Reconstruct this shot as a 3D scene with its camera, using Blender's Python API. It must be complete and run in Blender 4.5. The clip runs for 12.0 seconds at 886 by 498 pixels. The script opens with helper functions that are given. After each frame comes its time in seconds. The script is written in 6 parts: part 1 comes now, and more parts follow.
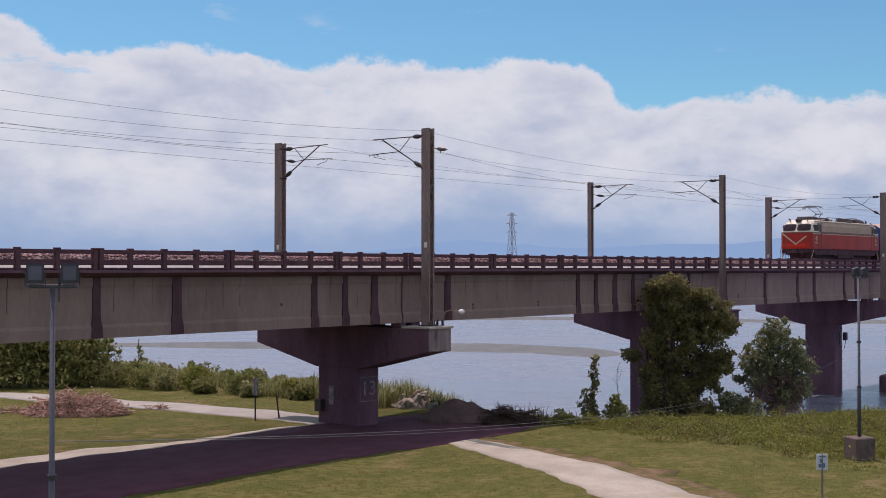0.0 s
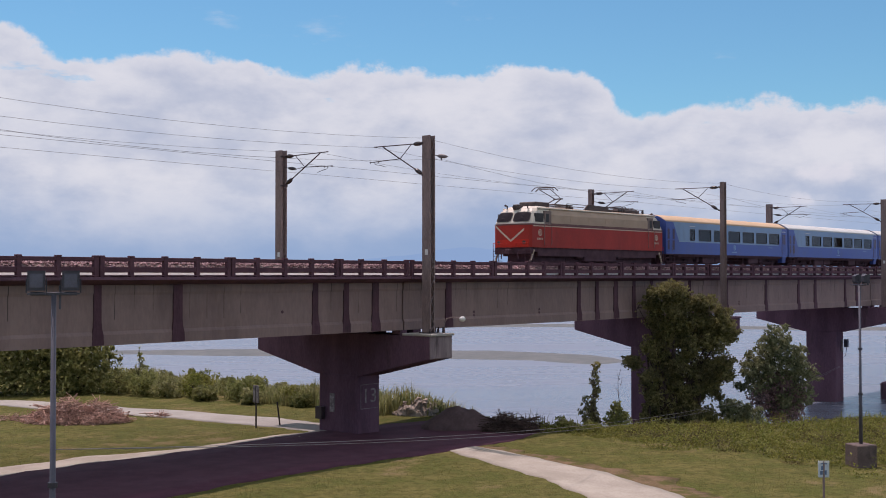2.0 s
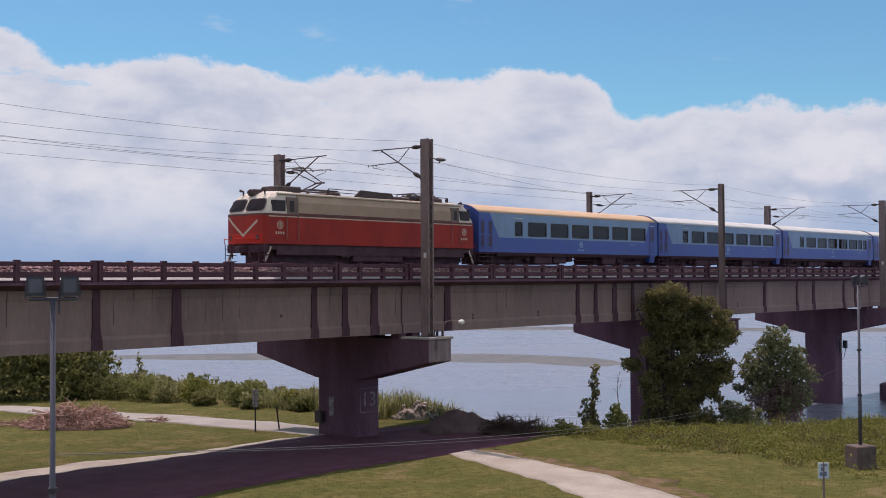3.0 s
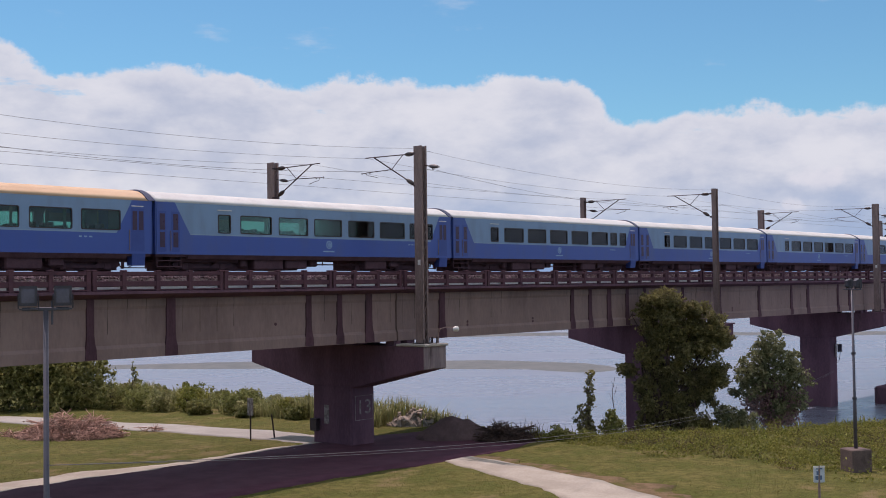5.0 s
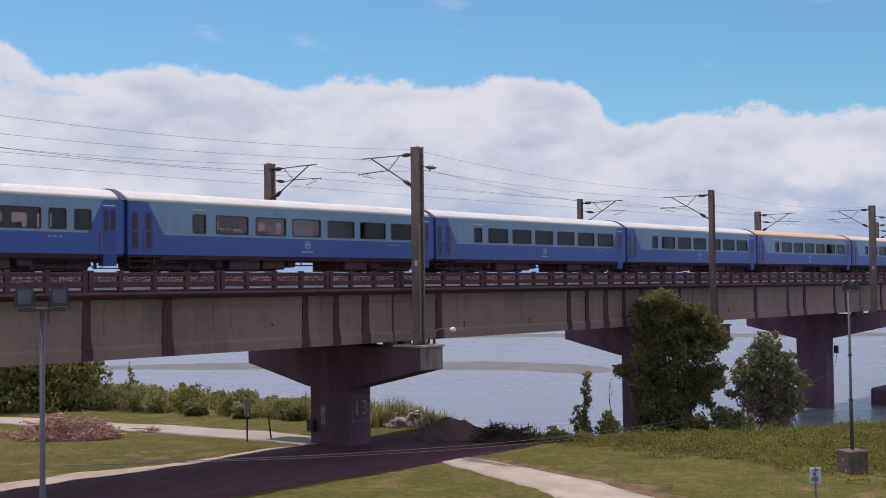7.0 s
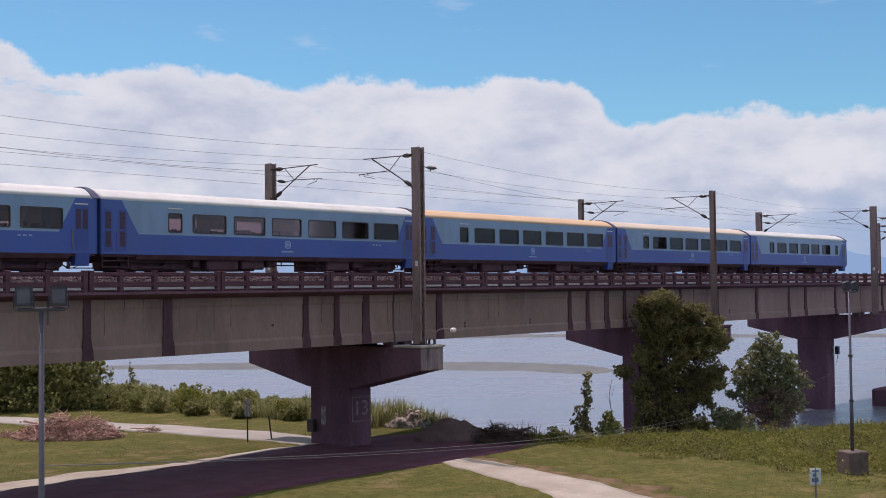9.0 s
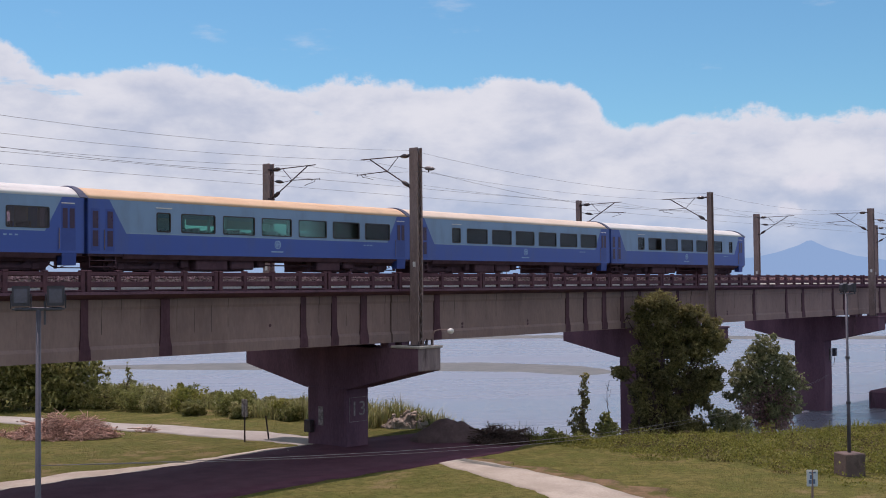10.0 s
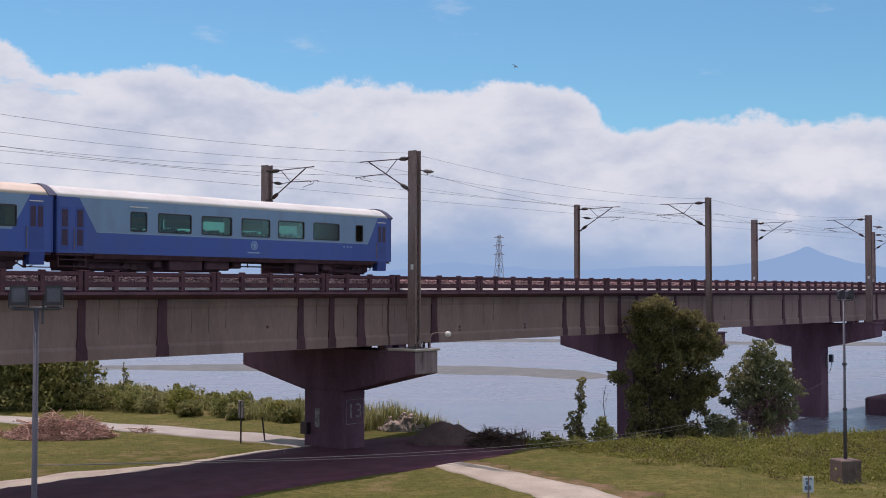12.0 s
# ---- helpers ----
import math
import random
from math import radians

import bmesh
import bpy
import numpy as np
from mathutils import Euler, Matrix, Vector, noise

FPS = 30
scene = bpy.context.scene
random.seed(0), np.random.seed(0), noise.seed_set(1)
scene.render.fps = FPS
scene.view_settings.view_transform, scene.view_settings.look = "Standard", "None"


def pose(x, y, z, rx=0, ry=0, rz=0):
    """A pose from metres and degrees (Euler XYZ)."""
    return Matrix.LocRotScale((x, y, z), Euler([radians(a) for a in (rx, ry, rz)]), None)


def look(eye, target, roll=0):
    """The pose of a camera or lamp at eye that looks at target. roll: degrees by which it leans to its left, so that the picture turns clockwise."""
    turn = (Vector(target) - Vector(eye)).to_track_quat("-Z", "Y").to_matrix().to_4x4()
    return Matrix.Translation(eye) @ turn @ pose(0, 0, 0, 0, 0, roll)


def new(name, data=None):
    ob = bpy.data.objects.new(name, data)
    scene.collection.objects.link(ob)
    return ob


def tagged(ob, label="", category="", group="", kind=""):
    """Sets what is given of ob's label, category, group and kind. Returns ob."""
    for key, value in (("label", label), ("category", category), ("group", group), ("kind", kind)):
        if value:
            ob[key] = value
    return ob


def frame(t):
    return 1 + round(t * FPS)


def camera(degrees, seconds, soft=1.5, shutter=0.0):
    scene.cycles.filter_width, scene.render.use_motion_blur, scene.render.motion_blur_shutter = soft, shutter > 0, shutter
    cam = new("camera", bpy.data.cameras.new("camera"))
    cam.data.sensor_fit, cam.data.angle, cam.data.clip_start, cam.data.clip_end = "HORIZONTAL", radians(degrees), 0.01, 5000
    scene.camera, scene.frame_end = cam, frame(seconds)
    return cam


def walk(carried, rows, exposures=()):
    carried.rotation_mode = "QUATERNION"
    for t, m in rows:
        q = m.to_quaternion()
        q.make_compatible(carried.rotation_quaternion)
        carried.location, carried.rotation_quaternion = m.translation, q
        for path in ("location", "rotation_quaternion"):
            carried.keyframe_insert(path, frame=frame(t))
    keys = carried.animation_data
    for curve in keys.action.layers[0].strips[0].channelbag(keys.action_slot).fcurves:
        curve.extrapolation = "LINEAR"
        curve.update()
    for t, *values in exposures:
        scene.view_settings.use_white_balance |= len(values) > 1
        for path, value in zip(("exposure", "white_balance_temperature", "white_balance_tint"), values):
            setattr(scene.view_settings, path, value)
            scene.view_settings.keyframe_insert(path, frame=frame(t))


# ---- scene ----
cam = camera(40.8, 12.0, soft=0.95)
PATH = [
    (0, (0.0, -0.0, 8.4), (76.03, 64.93, 10.01), 0.00),
    (0.5, (0.002, -0.003, 8.4), (76.02, 64.94, 10.17), -0.01),
    (1, (-0.002, 0.003, 8.4), (76.01, 64.96, 10.31), -0.02),
    (1.5, (0.002, -0.002, 8.4), (75.99, 64.97, 10.46), -0.04),
    (2, (-0.005, 0.006, 8.4), (75.98, 64.97, 10.61), -0.04),
    (2.5, (-0.01, 0.012, 8.4), (76.01, 64.94, 10.72), -0.13),
    (3, (-0.016, 0.018, 8.4), (76.06, 64.87, 10.88), -0.33),
    (5, (0.003, -0.004, 8.4), (76.36, 64.49, 11.45), -0.79),
    (5.5, (0.004, -0.004, 8.4), (76.48, 64.35, 11.51), -0.78),
    (6, (0.005, -0.006, 8.4), (76.54, 64.28, 11.53), -0.73),
    (6.5, (0.009, -0.011, 8.4), (76.54, 64.28, 11.53), -0.74),
    (7, (0.006, -0.006, 8.4), (76.53, 64.29, 11.53), -0.73),
    (9, (0.036, -0.042, 8.4), (76.48, 64.35, 11.56), -0.65),
    (9.5, (0.032, -0.038, 8.4), (76.54, 64.28, 11.58), -0.56),
    (10, (0.039, -0.046, 8.4), (76.60, 64.20, 11.62), -0.49),
    (10.5, (0.035, -0.042, 8.4), (76.65, 64.14, 11.68), -0.35),
    (11, (0.024, -0.028, 8.4), (76.68, 64.10, 11.74), -0.21),
    (11.5, (0.032, -0.037, 8.4), (76.69, 64.08, 11.81), -0.11),
    (12, (0.023, -0.027, 8.4), (76.71, 64.05, 11.87), 0.01),
]
walk(cam, [(t, look(eye, target, roll)) for t, eye, target, roll in PATH], exposures=[(0.0, 0.0, 6900, 36), (12.0, 0.06, 6900, 36)])

# ---- world, sun ----
SUN_WAY = Vector((0.10, 0.43, 1.0)).normalized()
world = bpy.data.worlds.new("world")
scene.world = world
world.use_nodes = True


class Nodes:
    """Short hand for building node trees."""

    def __init__(self, tree, fresh=True):
        self.tree = tree
        if fresh:
            tree.nodes.clear()

    def add(self, kind, **values):
        node = self.tree.nodes.new(kind)
        for key, value in values.items():
            setattr(node, key, value)
        return node

    def join(self, a, b):
        self.tree.links.new(a, b)

    def put(self, socket, value):
        if isinstance(value, bpy.types.NodeSocket):
            self.join(value, socket)
        elif value is not None:
            socket.default_value = value

    def math(self, op, a, b=None, c=None, clamp=False):
        node = self.add("ShaderNodeMath", operation=op, use_clamp=clamp)
        for socket, value in zip(node.inputs, (a, b, c)):
            self.put(socket, value)
        return node.outputs[0]

    def mix(self, f, a, b, blend="MIX"):
        node = self.add("ShaderNodeMix", data_type="RGBA", blend_type=blend)
        for n, value in ((0, f), (6, a), (7, b)):
            self.put(node.inputs[n], (*value, 1) if isinstance(value, tuple) and len(value) == 3 else value)
        return node.outputs[2]

    def noise(self, vector, scale, detail=4.0, rough=0.55, stretch=None):
        if stretch:
            m = self.add("ShaderNodeMapping")
            m.inputs["Scale"].default_value = stretch
            self.join(vector, m.inputs[0])
            vector = m.outputs[0]
        node = self.add("ShaderNodeTexNoise")
        if vector is not None:
            self.join(vector, node.inputs["Vector"])
        node.inputs["Scale"].default_value, node.inputs["Detail"].default_value, node.inputs["Roughness"].default_value = scale, detail, rough
        return node.outputs["Fac"]

    def step(self, x, lo, hi):
        node = self.add("ShaderNodeMapRange", interpolation_type="SMOOTHSTEP")
        for n, value in enumerate((x, lo, hi)):
            self.put(node.inputs[n], value)
        return node.outputs[0]


def make_sky():
    n = Nodes(world.node_tree)
    sky = n.add("ShaderNodeTexSky", sky_type="NISHITA", sun_disc=False)
    sky.sun_elevation, sky.sun_rotation = math.asin(SUN_WAY.z), math.atan2(SUN_WAY.x, SUN_WAY.y)
    sky.air_density, sky.dust_density, sky.ozone_density = 1.0, 0.3, 2.0
    way = n.add("ShaderNodeTexCoord").outputs["Generated"]
    split = n.add("ShaderNodeSeparateXYZ")
    n.join(way, split.inputs[0])
    x, y, z = split.outputs
    az = n.math("ARCTAN2", y, x)
    flat = n.math("MAXIMUM", n.math("SQRT", n.math("ADD", n.math("MULTIPLY", x, x), n.math("MULTIPLY", y, y))), 0.05)
    el = n.math("DIVIDE", z, flat)
    # the top of the cloud bank over the compass: broad heaps, then finer ones
    where = n.math("DIVIDE", n.math("SUBTRACT", 1.06, az), 0.706, clamp=True)
    top = n.add("ShaderNodeValToRGB")
    n.join(where, top.inputs[0])
    heaps = ((0.0, 0.194), (0.055, 0.186), (0.14, 0.183), (0.285, 0.182), (0.385, 0.1745), (0.52, 0.1695), (0.60, 0.176), (0.665, 0.172), (0.71, 0.141), (0.80, 0.138), (0.90, 0.142), (1.0, 0.138))
    while len(top.color_ramp.elements) < len(heaps):
        top.color_ramp.elements.new(0.5)
    for e, (at, h) in zip(top.color_ramp.elements, heaps):
        e.position, e.color = at, (h, h, h, 1)
    puffs = n.noise(way, 16.0, 7.0, 0.58, (1, 1, 1.5))
    puff = n.math("MULTIPLY", n.math("SUBTRACT", puffs, 0.5), 0.055)
    curls = n.noise(way, 60.0, 6.0, 0.62)
    puff = n.math("ADD", puff, n.math("MULTIPLY", n.math("SUBTRACT", curls, 0.5), 0.014))
    edge = n.math("SUBTRACT", n.math("ADD", top.outputs[0], puff), el)
    bank = n.step(edge, -0.002, 0.0065)
    # small torn gaps and loose wisps
    torn = n.noise(way, 9.0, 6.0, 0.6, (1, 1, 4.0))
    gap = n.math("MULTIPLY", n.step(torn, 0.63, 0.72), n.step(el, 0.10, 0.15))
    wisp = n.math("MULTIPLY", n.step(torn, 0.60, 0.78), 0.35)
    cover = n.math("MAXIMUM", n.math("MULTIPLY", bank, n.math("SUBTRACT", 1.0, n.math("MULTIPLY", gap, 0.7))), wisp)
    # unseen broken heaps overhead and all round above the bank, added to lighten shade
    over = n.noise(way, 2.6, 7.0, 0.55)
    heaped = n.math("MULTIPLY", n.step(over, 0.36, 0.48), n.step(el, 0.30, 0.42))
    cover = n.math("MAXIMUM", cover, heaped)
    shade = n.noise(way, 9.0, 7.0, 0.56, (1, 1, 2.0))
    fine = n.noise(way, 22.0, 6.0, 0.6, (1, 1, 2.2))
    lit = n.math("ADD", n.math("MULTIPLY", shade, 0.72), n.math("MULTIPLY", fine, 0.28))
    lit = n.step(lit, 0.32, 0.64)
    rim = n.step(edge, 0.035, 0.0)
    lit = n.math("MAXIMUM", lit, n.math("MULTIPLY", rim, 0.9))
    cloud = n.mix(lit, (0.405, 0.55, 0.655), (0.640, 0.785, 0.805))
    low = n.step(n.math("ADD", el, n.math("MULTIPLY", n.math("SUBTRACT", shade, 0.5), 0.07)), 0.092, 0.014)
    cloud = n.mix(n.math("MULTIPLY", low, 0.92), cloud, (0.235, 0.425, 0.625))
    # two small bright heaps standing before the bank
    for a, e, ra, re in ((0.397, 0.0816, 0.024, 0.014), (0.413, 0.0598, 0.014, 0.009)):
        far = n.math("SQRT", n.math("ADD", n.math("POWER", n.math("ABSOLUTE", n.math("DIVIDE", n.math("SUBTRACT", az, a), ra)), 2.0), n.math("POWER", n.math("ABSOLUTE", n.math("DIVIDE", n.math("SUBTRACT", el, e), re)), 2.0)))
        far = n.math("ADD", far, n.math("MULTIPLY", n.math("SUBTRACT", n.math("ADD", n.math("MULTIPLY", curls, 0.6), n.math("MULTIPLY", puffs, 0.4)), 0.5), 3.4))
        under = n.step(el, e - 1.1 * re, e - 0.1 * re)
        cloud = n.mix(n.math("MULTIPLY", n.math("MULTIPLY", n.step(far, 1.15, 0.45), under), n.math("ADD", 0.25, n.math("MULTIPLY", fine, 0.5))), cloud, (0.68, 0.80, 0.82))
    blue = n.mix(1.0, sky.outputs[0], (0.051, 0.107, 0.112), "MULTIPLY")
    out = n.mix(cover, blue, cloud)
    back = n.add("ShaderNodeBackground")
    n.join(out, back.inputs[0])
    back.inputs[1].default_value = 0.95
    n.join(back.outputs[0], n.add("ShaderNodeOutputWorld").inputs[0])


make_sky()
sun = new("sun", bpy.data.lights.new("sun", "SUN"))
sun.data.energy, sun.data.angle, sun.data.color = 3.2, radians(0.53), (1.0, 0.95, 0.87)
sun.matrix_basis = look(SUN_WAY * 200, (0, 0, 0))


# ---- materials ----
def material(name, color, other=None, rough=0.7, metal=0.0, scale=1.5, fine=25.0, vary=0.25, bump=0.15, stretch=None, island=0.0, coat=0.0, gloss=0.5, dirt=None, dirt_at=(0.55, 0.75), world_space=False):
    """A surface in two tones with a broad and a fine grain, stains and relief. Sizes are per metre."""
    mat = bpy.data.materials.new(name)
    mat.use_nodes = True
    n = Nodes(mat.node_tree)
    if world_space:
        at = n.add("ShaderNodeNewGeometry").outputs["Position"]
    else:
        at = n.add("ShaderNodeTexCoord").outputs["Object"]
    other = other or tuple(c * (1 - vary) for c in color)
    broad, grain = n.noise(at, scale, 5.0, 0.6, stretch), n.noise(at, fine, 4.0, 0.6, stretch)
    f = n.math("ADD", n.math("MULTIPLY", broad, 0.65), n.math("MULTIPLY", grain, 0.35))
    tone = n.mix(n.step(f, 0.36, 0.64), color, other)
    if dirt:
        spots = n.noise(at, scale * 0.6, 6.0, 0.65, stretch)
        tone = n.mix(n.math("MULTIPLY", n.step(spots, *dirt_at), 0.8), tone, dirt)
    if island:
        r = n.add("ShaderNodeNewGeometry").outputs["Random Per Island"]
        v = n.math("ADD", 1 - island, n.math("MULTIPLY", r, 2 * island))
        mul = n.add("ShaderNodeVectorMath", operation="SCALE")
        n.join(tone, mul.inputs[0])
        n.join(v, mul.inputs["Scale"])
        tone = mul.outputs[0]
    p = n.add("ShaderNodeBsdfPrincipled")
    n.join(tone, p.inputs["Base Color"])
    n.join(n.math("ADD", rough - 0.08, n.math("MULTIPLY", broad, 0.16)), p.inputs["Roughness"])
    p.inputs["Metallic"].default_value = metal
    p.inputs["Coat Weight"].default_value = coat
    p.inputs["Specular IOR Level"].default_value = gloss
    if bump:
        b = n.add("ShaderNodeBump")
        b.inputs["Strength"].default_value, b.inputs["Distance"].default_value = bump, 0.02
        n.join(grain, b.inputs["Height"])
        n.join(b.outputs[0], p.inputs["Normal"])
    n.join(p.outputs[0], n.add("ShaderNodeOutputMaterial").inputs[0])
    return mat


def leaf_material(name, color, other, sheen=0.42):
    mat = material(name, color, other, 0.55, 0, 0.7, 6.0, bump=0, island=0.4, gloss=0.22, world_space=True)
    n = mat.node_tree
    p = next(x for x in n.nodes if x.type == "BSDF_PRINCIPLED")
    t = n.nodes.new("ShaderNodeBsdfTranslucent")
    m = n.nodes.new("ShaderNodeMixShader")
    o = next(x for x in n.nodes if x.type == "OUTPUT_MATERIAL")
    n.links.new(p.inputs["Base Color"].links[0].from_socket, t.inputs[0])
    m.inputs[0].default_value = sheen
    n.links.new(p.outputs[0], m.inputs[1])
    n.links.new(t.outputs[0], m.inputs[2])
    n.links.new(m.outputs[0], o.inputs[0])
    return mat


def two_tone(name, low, high, length, slant_a, slant_b, belt):
    """Coach paint: dark blue below the belt and at both ends, slanted to the pale upper sides. Metres on the coach."""
    mat = bpy.data.materials.new(name)
    mat.use_nodes = True
    n = Nodes(mat.node_tree)
    at = n.add("ShaderNodeTexCoord").outputs["Object"]
    s = n.add("ShaderNodeSeparateXYZ")
    n.join(at, s.inputs[0])
    x, _, z = s.outputs
    rise = n.math("SUBTRACT", z, belt)
    a = n.math("GREATER_THAN", n.math("ADD", x, n.math("MULTIPLY", rise, slant_a[1])), slant_a[0])
    b = n.math("LESS_THAN", n.math("SUBTRACT", x, n.math("MULTIPLY", rise, slant_b[1])), length - slant_b[0])
    f = n.math("MULTIPLY", n.math("MULTIPLY", a, b), n.math("GREATER_THAN", rise, 0.0))
    grime = n.noise(at, 0.8, 5.0, 0.6, (1, 1, 0.3))
    tone = n.mix(f, low, high)
    line = n.math("MULTIPLY", n.math("LESS_THAN", n.math("ABSOLUTE", n.math("SUBTRACT", rise, 0.02)), 0.022), n.math("MULTIPLY", a, b))
    tone = n.mix(n.math("MULTIPLY", line, 0.45), tone, (0.30, 0.42, 0.52))
    tone = n.mix(n.math("MULTIPLY", n.step(grime, 0.45, 0.8), 0.35), tone, (0.10, 0.11, 0.13))
    p = n.add("ShaderNodeBsdfPrincipled")
    n.join(tone, p.inputs["Base Color"])
    p.inputs["Roughness"].default_value = 0.38
    n.join(p.outputs[0], n.add("ShaderNodeOutputMaterial").inputs[0])
    return mat


def glass_material(name, tint=(0.60, 0.94, 0.87), clear=0.82):
    """A window pane: part clear, part dark gloss."""
    mat = bpy.data.materials.new(name)
    mat.use_nodes = True
    n = Nodes(mat.node_tree)
    g = n.add("ShaderNodeBsdfGlossy")
    g.inputs["Roughness"].default_value = 0.06
    g.inputs[0].default_value = (0.9, 0.9, 0.9, 1)
    t = n.add("ShaderNodeBsdfTransparent")
    t.inputs[0].default_value = (*(c * clear for c in tint), 1)
    fr = n.add("ShaderNodeFresnel")
    fr.inputs[0].default_value = 1.45
    m = n.add("ShaderNodeMixShader")
    n.join(fr.outputs[0], m.inputs[0])
    n.join(t.outputs[0], m.inputs[1])
    n.join(g.outputs[0], m.inputs[2])
    n.join(m.outputs[0], n.add("ShaderNodeOutputMaterial").inputs[0])
    return mat


def ground_material():
    """Grass with straw-coloured and bare patches; mud and sand by the water."""
    mat = bpy.data.materials.new("ground_cover")
    mat.use_nodes = True
    n = Nodes(mat.node_tree)
    at = n.add("ShaderNodeNewGeometry").outputs["Position"]
    s = n.add("ShaderNodeSeparateXYZ")
    n.join(at, s.inputs[0])
    broad, mid, grain = n.noise(at, 0.09, 6.0, 0.6), n.noise(at, 0.5, 6.0, 0.65), n.noise(at, 11.0, 4.0, 0.75)
    tufts = n.noise(at, 2.2, 5.0, 0.7)
    tone = n.mix(n.step(mid, 0.40, 0.60), (0.070, 0.088, 0.024), (0.134, 0.120, 0.045))
    tone = n.mix(n.math("MULTIPLY", n.step(tufts, 0.42, 0.62), 0.85), tone, (0.046, 0.052, 0.015))
    tone = n.mix(n.math("MULTIPLY", n.step(grain, 0.35, 0.7), 0.5), tone, (0.185, 0.160, 0.050))
    tone = n.mix(n.math("MULTIPLY", n.step(n.math("ADD", n.math("MULTIPLY", broad, 0.5), n.math("MULTIPLY", mid, 0.5)), 0.55, 0.66), 0.85), tone, (0.200, 0.150, 0.085))
    mud = n.mix(n.step(mid, 0.35, 0.65), (0.132, 0.150, 0.155), (0.168, 0.180, 0.182))
    tone = n.mix(n.step(n.math("ADD", s.outputs[2], n.math("MULTIPLY", mid, 0.6)), -1.4, -2.2), tone, mud)
    p = n.add("ShaderNodeBsdfPrincipled")
    n.join(tone, p.inputs["Base Color"])
    p.inputs["Roughness"].default_value = 0.95
    p.inputs["Specular IOR Level"].default_value = 0.06
    b = n.add("ShaderNodeBump")
    b.inputs["Strength"].default_value, b.inputs["Distance"].default_value = 0.8, 0.06
    n.join(grain, b.inputs["Height"])
    n.join(b.outputs[0], p.inputs["Normal"])
    n.join(p.outputs[0], n.add("ShaderNodeOutputMaterial").inputs[0])
    return mat


def water_material():
    mat = bpy.data.materials.new("silty_water")
    mat.use_nodes = True
    n = Nodes(mat.node_tree)
    at = n.add("ShaderNodeNewGeometry").outputs["Position"]
    turn = n.add("ShaderNodeMapping")
    turn.inputs["Rotation"].default_value = (0, 0, radians(49))
    n.join(at, turn.inputs[0])
    broad = n.noise(turn.outputs[0], 0.03, 6.0, 0.62, (0.35, 1.6, 1))
    ripple = n.noise(at, 1.1, 5.0, 0.65, (1.0, 0.7, 1))
    tone = n.mix(n.step(broad, 0.35, 0.65), (0.132, 0.156, 0.202), (0.186, 0.200, 0.248))
    p = n.add("ShaderNodeBsdfPrincipled")
    n.join(tone, p.inputs["Base Color"])
    n.join(n.math("ADD", 0.2, n.math("MULTIPLY", n.step(broad, 0.3, 0.7), 0.12)), p.inputs["Roughness"])
    p.inputs["IOR"].default_value = 1.33
    b = n.add("ShaderNodeBump")
    b.inputs["Strength"].default_value, b.inputs["Distance"].default_value = 0.35, 0.12
    n.join(ripple, b.inputs["Height"])
    n.join(b.outputs[0], p.inputs["Normal"])
    n.join(p.outputs[0], n.add("ShaderNodeOutputMaterial").inputs[0])
    return mat


CONCRETE = material("aged_concrete", (0.348, 0.249, 0.220), (0.246, 0.168, 0.155), 0.85, 0, 0.9, 14, stretch=(1.6, 1, 0.16), dirt=(0.085, 0.072, 0.065), dirt_at=(0.50, 0.68), world_space=True, gloss=0.12)
# stained concrete, darkened in colour for the footing's shaded near faces
FOOTING = material("shade_dark_footing_concrete", (0.170, 0.130, 0.118), (0.115, 0.085, 0.080), 0.9, 0, 1.4, 14, dirt=(0.05, 0.04, 0.04), dirt_at=(0.5, 0.7), world_space=True, gloss=0.12)
# darker and more purple than the girder concrete
CONCRETE_DARK = material("dark_purple_concrete", (0.173, 0.094, 0.125), (0.111, 0.060, 0.085), 0.9, 0, 0.8, 14, stretch=(1, 1, 0.3), dirt=(0.035, 0.03, 0.03), world_space=True, gloss=0.12)

# stiffeners are set darker than the girder webs
STIFFENER = material("dark_stiffener_concrete", (0.118, 0.060, 0.076), (0.078, 0.040, 0.052), 0.9, 0, 1.2, 14, stretch=(1, 1, 0.3), dirt=(0.04, 0.03, 0.032), world_space=True, gloss=0.12)
CAP_END = material("lit_streaked_concrete", (0.29, 0.235, 0.235), (0.20, 0.155, 0.165), 0.88, 0, 1.2, 12, stretch=(1.6, 1.6, 0.25), dirt=(0.065, 0.045, 0.05), dirt_at=(0.50, 0.62), world_space=True, gloss=0.12)


